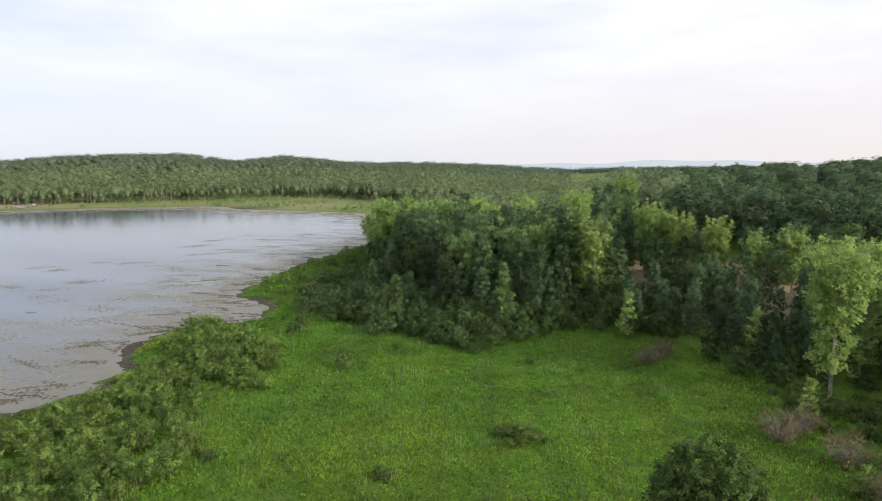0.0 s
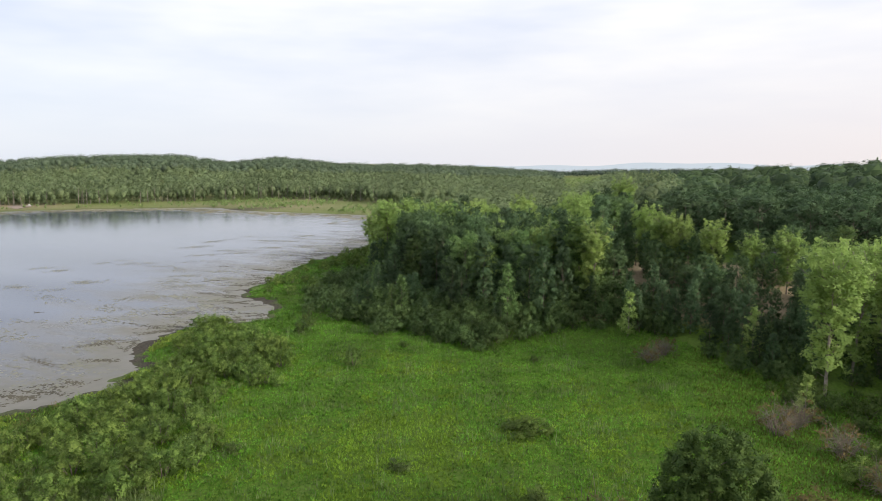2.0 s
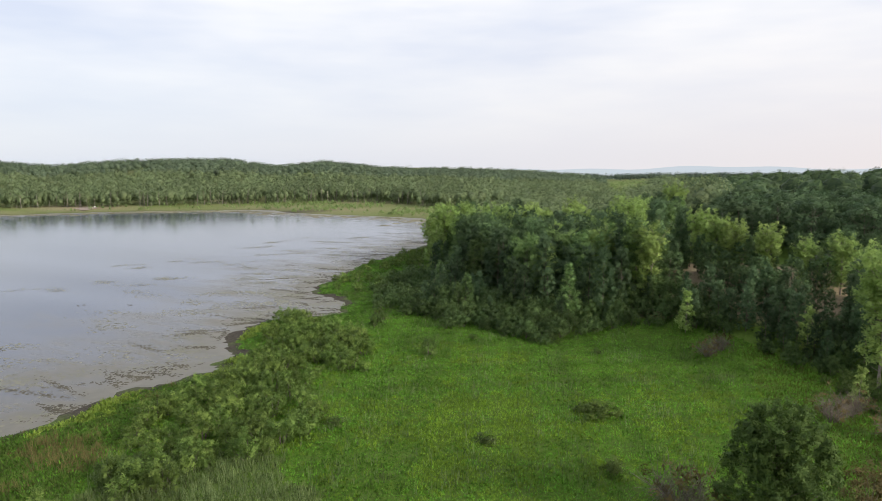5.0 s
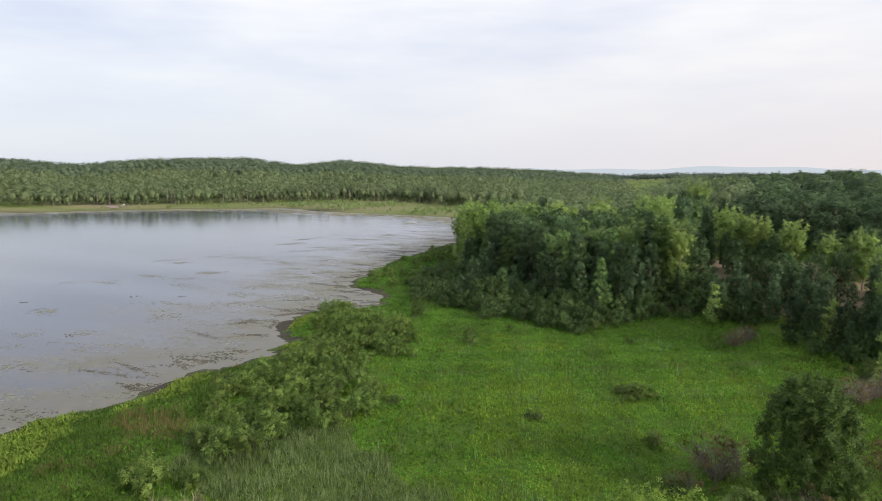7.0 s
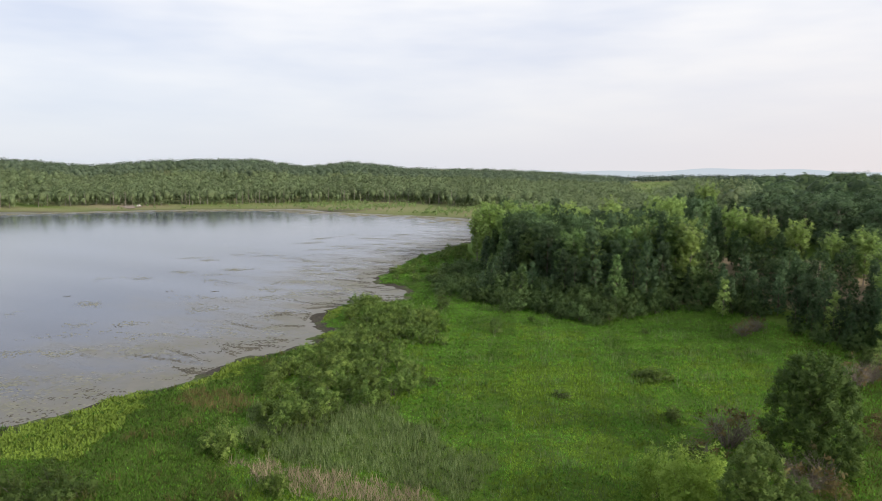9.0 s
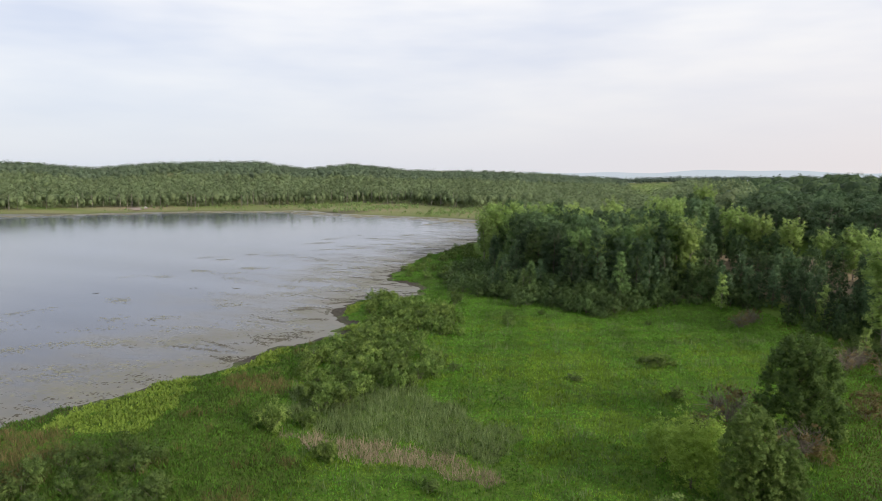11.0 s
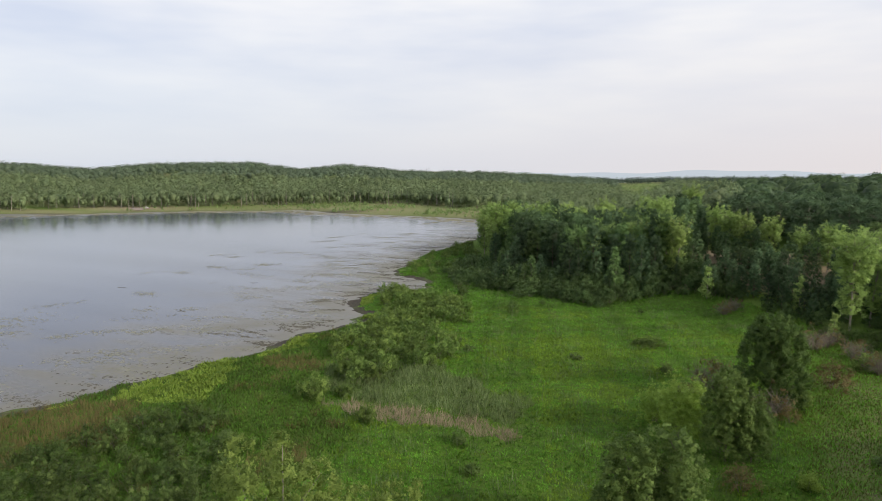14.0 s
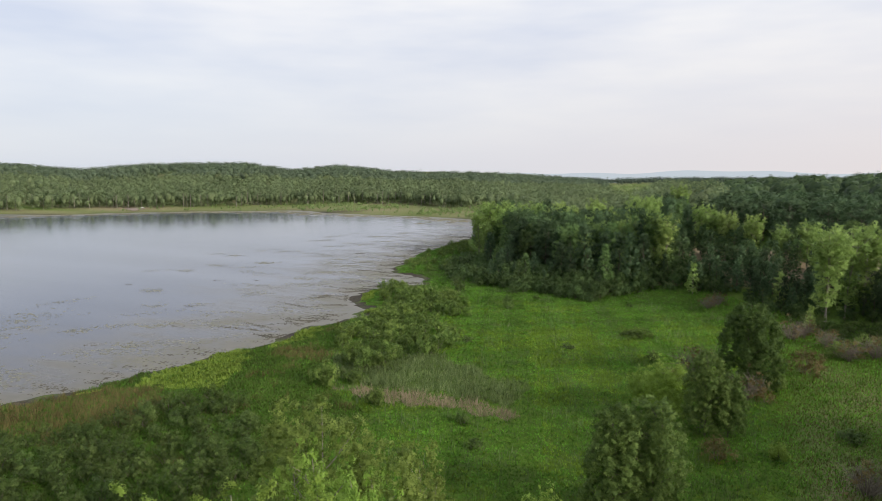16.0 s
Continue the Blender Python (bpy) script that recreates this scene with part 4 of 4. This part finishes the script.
for x, y, s in ((6.6, 80.5, 1.1), (8.6, 83.0, 1.0), (12.2, 77.0, 1.1), (14.2, 70.0, 1.1), (18.0, 73.5, 1.2), (0.8, 45.2, 1.2), (-6.3, 52.6, 1.45), (-6.3, 103.0, 0.9), (-8.0, 100.2, 0.9), (11.4, 22.8, 1.1), (-8.8, 48.5, 0.7)):
    put(GREY[R.integers(2)], x, y, s, R.uniform(0, SPIN))


# ---- ground cover ----
def blades(rng, x, y, per, length, width, lean, material, name, label, tone, broad=False):
    """Tufts at x, y: per leaves each, folded lozenges that rise from the ground."""
    n = len(x)
    X, Y, T = np.repeat(x, per), np.repeat(y, per), np.repeat(tone, per)
    Z = height(X, Y)
    m = n * per
    a = rng.uniform(0, SPIN, m)
    tilt = lean * (0.4 + 0.8 * rng.random(m))
    L = length * (0.55 + 0.75 * rng.random(m)) * np.repeat(0.7 + 0.65 * rng.random(n) ** 1.5, per) * (1 + 0.35 * wobble(X, Y, 4.7, 3) + 0.2 * wobble(X, Y, 12.0, 6))
    d = np.stack([np.cos(a) * np.sin(tilt), np.sin(a) * np.sin(tilt), np.cos(tilt)], -1)
    side = np.stack([-np.sin(a), np.cos(a), np.zeros(m)], -1)
    if not broad:
        b = rng.uniform(0, SPIN, m)
        side = np.stack([np.cos(b), np.sin(b), np.zeros(m)], -1)
    foot = np.stack([X + rng.normal(size=m) * 0.14, Y + rng.normal(size=m) * 0.14, Z - 0.03 + (length * 0.45 * rng.random(m) if broad else 0)], -1)
    w = (width * (0.7 + 0.6 * rng.random(m)))[:, None]
    tip = foot + d * L[:, None]
    tip[:, 2] -= 0.12 * L * np.sin(tilt)
    if broad:
        mid = foot + d * (L * 0.35)[:, None]
        V, F = quads(np.stack([mid + side * w, mid - side * w, tip], 1))
        face = unit(np.cross(V[1::3] - V[0::3], V[2::3] - V[0::3]))
        face *= np.where(face[:, 2:] < 0, -1, 1)
        normals = np.repeat(unit(0.6 * face + np.array((0, 0, 0.75))), 3, 0)
    else:
        normals = None
        V, F = quads(np.stack([foot + side * w, tip, foot - side * w], 1))
    ob = new(name, mesh_from(name, V, F, material, np.clip(np.repeat(T + np.repeat(rng.normal(size=n), per) * 0.20 + rng.normal(size=m) * 0.06, 3), 0, 1), normals))
    return tagged(ob, label, "plants", kind="stuff")


LIME = [[(-75, 16), (-80, 25), (-76, 33), (-73.5, 37.5), (-67.5, 28), (-63, 19), (-69.5, 16.5)], [(-76, 49), (-78, 56), (-74, 60), (-69, 47), (-71, 40), (-74.5, 42)]]
REEDS = [(-58, 39), (-49, 28.5), (-36, 30), (-26, 30), (-25, 37), (-36, 42), (-44, 47), (-52, 44)]
STRAW = [(-50, 25.5), (-46, 28), (-38, 29.4), (-28, 29.8), (-21.5, 27), (-24, 25), (-32, 25.6), (-39, 24), (-46, 25)]
SEDGE = [(-83, 9), (-75, 14.5), (-69, 16), (-61, 8), (-66, -2), (-84, -4)]
gx, gy = scatter(R, [(-98, -22), (-40, -20), (-30, -2), (4, 14), (26, 12), (36, 96), (8, 97), (-4, 108), (-12, 114), (-22, 113), (-33, 99), (-60, 111), (-78, 120), (-90, 170), (-112, 190), (-112, 120), (-92, 90)], 0.40)
d = shore(gx, gy)
ok = (d > 1.5 + mud_flat(gy) + 1.7 * wobble(gx, gy, 13.0, 9) + 0.7 * wobble(gx, gy, 4.0, 3)) | (d > 5.0 + mud_flat(gy))
gx, gy, d = gx[ok], gy[ok], d[ok]
lime = np.minimum(edge_distance(gx, gy, LIME[0]), edge_distance(gx, gy, LIME[1])) + wobble(gx, gy, 6, 1) * 1.2 < 0
fringe = (d < 4.0 + mud_flat(gy) + 1.5 * wobble(gx, gy, 15, 6)) & (gy < 125)
lime |= fringe & (wobble(gx, gy, 23, 8) > 0.2) & (gy < 100)
lime &= wobble(gx, gy, 3.3, 4) + 0.4 * wobble(gx, gy, 1.9, 2) > -0.55
straw = (edge_distance(gx, gy, STRAW) + wobble(gx, gy, 4, 3) * 1.1 + 0.3 < 0) & ~lime
reeds = (edge_distance(gx, gy, REEDS) + wobble(gx, gy, 7, 4) * 1.5 < 0) & ~lime & ~straw
sedge = ((edge_distance(gx, gy, SEDGE) + wobble(gx, gy, 6, 5) * 2 < 0) | (np.hypot((gx + 63) / 2.0, gy - 38) + wobble(gx, gy, 4, 2) < 3.3)
         | (np.hypot(gx + 43, (gy - 11) / 1.6) + wobble(gx, gy, 4, 7) < 2.6)) & ~lime & ~straw & ~reeds & (R.random(len(gx)) < 0.6 + 0.25 * wobble(gx, gy, 5, 9))
field = (gx + 0.10 * (gy - 50) + 1.5 * wobble(gx, gy, 9, 2) > 3.0) & ~lime
patchy = 0.6 * wobble(gx, gy, 13, 7) + 0.5 * wobble(gx, gy, 4.5, 1) > 0.42
west = (edge_distance(gx, gy, [(-60, 40), (-50, 26), (-40, 20), (-42, -22), (-100, -22), (-90, 60), (-70, 62)]) < 0) & ~lime & ~straw & ~reeds & ~sedge
meadow = ~(lime | straw | reeds | sedge | field | west)
pick = R.random(len(gx))
tone = np.clip(0.5 + 0.30 * wobble(gx, gy, 21, 3) + 0.28 * wobble(gx, gy, 6.5, 5) + 0.16 * wobble(gx, gy, 2.6, 8), 0, 1)
# mid meadow toned lighter: brighter growth plus sunlight put into the tone
tone = np.clip(tone + meadow * (0.14 * smooth(42, 60, gy) * (1 - smooth(74, 96, gy)) - 0.10), 0, 1)
# yellower plants in patches; the bell in the middle paints a sunlit strip
sunny = (0.55 * wobble(gx, gy, 26, 9) + 0.5 * wobble(gx, gy, 8.5, 2) + 0.3 * wobble(gx, gy, 3.4, 7) + R.normal(size=len(gx)) * 0.22
         + 0.5 * np.exp(-((gx + 24) / 22) ** 2 - ((gy - 58) / 13) ** 2) > 0.30) & (gy < 92)
k = meadow & ~sunny
blades(R, gx[k], gy[k], 10, 0.31, 0.060, 0.85, M_MEADOW, "meadow_plants", "bright green broad-leaved marsh plants covering the meadow", tone[k], broad=True)
k = meadow & sunny
blades(R, gx[k], gy[k], 10, 0.36, 0.056, 0.75, M_SUNNY, "yellowish_meadow_plants", "yellow-green patches of marsh plants and a painted sunlit strip in the meadow", tone[k], broad=True)
k = meadow & (pick < 0.10 + 0.45 * (wobble(gx, gy, 11, 11) + 0.5 * wobble(gx, gy, 4, 5) > 0.42))
blades(R, gx[k], gy[k], 3, 0.95, 0.025, 0.28, M_REED, "meadow_grass", "taller grey-green grass stems among the marsh plants", tone[k])
k = lime
blades(R, gx[k], gy[k], 11, 0.46, 0.085, 0.8, M_LIME, "pickerel_plants", "bright lime green water plants along the shore", tone[k], broad=True)
k = reeds & (pick < 0.6)
blades(R, gx[k], gy[k], 12, 1.0, 0.021, 0.36, M_REED, "reeds", "tall grey-green reeds", tone[k])
k = straw & (pick < 0.85)
blades(R, gx[k], gy[k], 7, 0.95, 0.028, 0.55, M_STRAW, "dead_reeds", "flattened strip of dead straw-coloured reeds", tone[k])
k = sedge | (west & patchy & (pick < 0.5))
blades(R, gx[k], gy[k], 9, 0.9, 0.026, 0.42, M_SEDGE, "sedge", "brownish sedge beside the shore", tone[k])
k = field
blades(R, gx[k], gy[k], 6, 0.42, 0.028, 0.6, M_FIELD, "field_grass", "short drying grass of the field", tone[k])
blades(R, gx[k], gy[k], 4, 0.45, 0.06, 0.7, M_MEADOW, "field_plants", "dull green plants of the field", 0.15 + tone[k] * 0.7, broad=True)
k = reeds
blades(R, gx[k], gy[k], 4, 0.5, 0.06, 0.8, M_FEN, "reed_undergrowth", "green undergrowth among reeds", tone[k], broad=True)
k = west
blades(R, gx[k], gy[k], 9, 0.52, 0.026, 0.5, M_FEN, "marsh_grass", "dark green marsh grass", tone[k])
blades(R, gx[k], gy[k], 6, 0.40, 0.062, 0.8, M_MEADOW, "marsh_plants", "green low plants among marsh grass", tone[k] * 0.45, broad=True)


# ---- mats, pads and mud on the lake ----
def discs(rng, x, y, r, z, sides=7, thick=0.03):
    """Low uneven discs with a raised middle."""
    n = len(x)
    a = np.linspace(0, SPIN, sides + 1)[:-1][None] + rng.random((n, 1)) * SPIN
    rr = r[:, None] * (0.7 + 0.6 * rng.random((n, sides)))
    rim = np.stack([x[:, None] + np.cos(a) * rr, y[:, None] + np.sin(a) * rr, np.broadcast_to(z[:, None], rr.shape)], -1)
    top = np.stack([x, y, z + thick * (0.5 + rng.random(n))], -1)[:, None]
    V = np.concatenate([rim, top], 1).reshape(-1, 3)
    i = np.arange(n)[:, None] * (sides + 1)
    j = np.arange(sides)[None]
    F = np.stack([i + j, i + (j + 1) % sides, i + sides + 0 * j], -1).reshape(-1, 3)
    return V, F


def clusters(rng, count, span, per, spread, stretch=2.0):
    """Pads in loose streaks, thicker towards the shore."""
    X, Y = [], []
    while len(X) < count:
        x, y = rng.uniform(-175, -76), rng.uniform(-10, 230)
        far = -float(shore(x, y))
        if far < 1.0 or rng.random() > math.exp(-far / span):
            continue
        n = int(per * rng.uniform(0.3, 1.6))
        turn = radians(25) + rng.normal() * 0.5
        u, v = rng.normal(size=n) * spread * stretch * rng.uniform(0.4, 1.3), rng.normal(size=n) * spread * 0.5
        X.append(x + u * math.cos(turn) - v * math.sin(turn))
        Y.append(y + u * math.sin(turn) + v * math.cos(turn))
    X, Y = np.concatenate(X), np.concatenate(Y)
    wet = shore(X, Y) < -0.2
    return X[wet], Y[wet]


x, y = clusters(R, 200, 23.0, 80, 2.4, 1.4)
tagged(new("lily_pads", mesh_from("lily_pads", *discs(R, x, y, 0.12 + 0.18 * R.random(len(x)), np.full(len(x), WATER_Z + 0.012), 5, thick=0.02), M_PAD)),
       "streaks of olive lily pads floating on the lake", "lily pads", kind="stuff")
x, y = clusters(R, 170, 3.2, 90, 0.7, 4.2)
thin = (y > 45 + 12 * wobble(x, y, 15.0, 4)) | (R.random(len(x)) < 0.25)
x, y = x[thin], y[thin]
x, y = np.concatenate([x, -94.7 + R.normal(size=90) * 1.8]), np.concatenate([y, 104 + R.normal(size=90) * 1.1])
for cx, cy in ((-132, 88.6), (-122.6, 93.3), (-148, 73.5), (-103, 28.8), (-112, 60), (-99, 45)):
    x, y = np.concatenate([x, cx + R.normal(size=14) * 0.7]), np.concatenate([y, cy + R.normal(size=14) * 0.5])
tagged(new("mud_clods", mesh_from("mud_clods", *discs(R, x, y, 0.09 + 0.24 * R.random(len(x)) ** 2, np.full(len(x), WATER_Z - 0.01), thick=0.06), M_MUDCLOD)),
       "dark clods of mud and weed in the shallows", "mud", kind="stuff")

# weed flats before the far shore
u = R.random(900)
fx = np.interp(u, np.linspace(0, 1, 8), [-150, -190, -262, -305, -340, -365, -405, -450]) + R.normal(size=900) * 6
fy = np.interp(u, np.linspace(0, 1, 8), [300, 316, 318, 328, 312, 298, 258, 206]) - np.abs(R.normal(size=900)) * 9
wet = shore(fx, fy) < -0.5
fx, fy = fx[wet], fy[wet]
tagged(new("weed_flats", mesh_from("weed_flats", *discs(R, fx, fy, 0.6 + 2.2 * R.random(len(fx)) ** 2, np.full(len(fx), WATER_Z + 0.01), 9, 0.03), M_FLAT)),
       "brownish flats of weed before the far shore", "weed", kind="stuff")


# ---- shed beyond the dry field ----
def box(x0, x1, y0, y1, z0, z1):
    V = [(x, y, z) for z in (z0, z1) for x, y in ((x0, y0), (x1, y0), (x1, y1), (x0, y1))]
    return V, [(3, 2, 1, 0), (4, 5, 6, 7), (0, 1, 5, 4), (1, 2, 6, 5), (2, 3, 7, 6), (3, 0, 4, 7)]


M_ROOF = rough_surface("grey_shingle", (0.08, 0.085, 0.095), (0.15, 0.155, 0.17), 5.0)
M_SIDING = rough_surface("brown_siding", (0.12, 0.11, 0.10), (0.20, 0.18, 0.16), 3.0)
shed = new("shed")
tagged(shed, "low brown shed with a grey shingle roof behind trees", "shed")
hz = float(height(12, 150)) - 0.4
shed.location = (14, 149, hz)
part("wall", *box(-8, 8, -4, 4, 0, 2.1), M_SIDING, shed)
V = [(-8.6, -4.7, 1.9), (8.6, -4.7, 1.9), (8.6, 0, 3.0), (-8.6, 0, 3.0), (8.6, 4.7, 1.9), (-8.6, 4.7, 1.9)]
V += [(x, y, z + 0.18) for x, y, z in V]
part("roof", V, [(0, 1, 2, 3)[::-1], (3, 2, 4, 5)[::-1], (6, 7, 8, 9), (9, 8, 10, 11), (0, 1, 7, 6), (5, 11, 10, 4), (1, 2, 8, 7), (2, 4, 10, 8), (0, 6, 9, 3), (3, 9, 11, 5)], M_ROOF, shed)


# ---- boat on the far beach ----
def boat_hull():
    V, F = [], []
    for i in range(7):
        u = i / 6
        half, keel = 0.95 * (1 - u ** 3), 0.12 + 0.5 * u ** 4
        V += [(-2.6 + 5.4 * u, -half, 1.0 + 0.25 * u), (-2.6 + 5.4 * u, -half * 0.75, keel + 0.15), (-2.6 + 5.4 * u, 0, keel), (-2.6 + 5.4 * u, half * 0.75, keel + 0.15), (-2.6 + 5.4 * u, half, 1.0 + 0.25 * u)]
    for i in range(6):
        F += [(i * 5 + k, i * 5 + k + 1, i * 5 + k + 6, i * 5 + k + 5) for k in range(4)]
        F.append((i * 5 + 4, i * 5, i * 5 + 5, i * 5 + 9))
    return V, F


M_WHITE = rough_surface("white_paint", (0.68, 0.68, 0.66), (0.80, 0.80, 0.78), 4.0, 0.4)
def landing():
    """Sandy ground sloping to the water beside the boat."""
    V = []
    for k in range(5):
        for i in range(24):
            a = 6.2832 * i / 24
            q = k / 4 * (1 + 0.16 * math.sin(3 * a + 1) + 0.10 * math.sin(5 * a))
            u, v = 14 * q * math.cos(a), 7.0 * q * math.sin(a)
            x, y = -417 + 0.83 * u - 0.55 * v, 294 - 0.55 * u - 0.83 * v
            V.append((x, y, max(float(height(x, y)), WATER_Z) + 0.34 - 0.3 * (k / 4) ** 3))
    F = [(k * 24 + i, k * 24 + (i + 1) % 24, (k + 1) * 24 + (i + 1) % 24, (k + 1) * 24 + i) for k in range(4) for i in range(24)]
    ob = new("boat_landing", mesh_from("boat_landing", V, F, rough_surface("bare_sand", (0.19, 0.150, 0.125), (0.30, 0.240, 0.205), 0.5)))
    tagged(ob, "bare sandy boat landing on the far shore", "landing", kind="structure")


landing()
boat = new("boat")
tagged(boat, "small white boat pulled up on a bare far beach", "boat")
boat.matrix_basis = Matrix.Translation((-418, 301, float(height(-418, 301)) - 0.1)) @ Matrix.Rotation(0.6, 4, "Z") @ Matrix.Diagonal((0.55, 0.55, 0.5, 1))
part("hull", *boat_hull(), M_WHITE, boat)
part("cabin", *box(-0.6, 1.0, -0.6, 0.6, 1.05, 1.9), M_WHITE, boat)
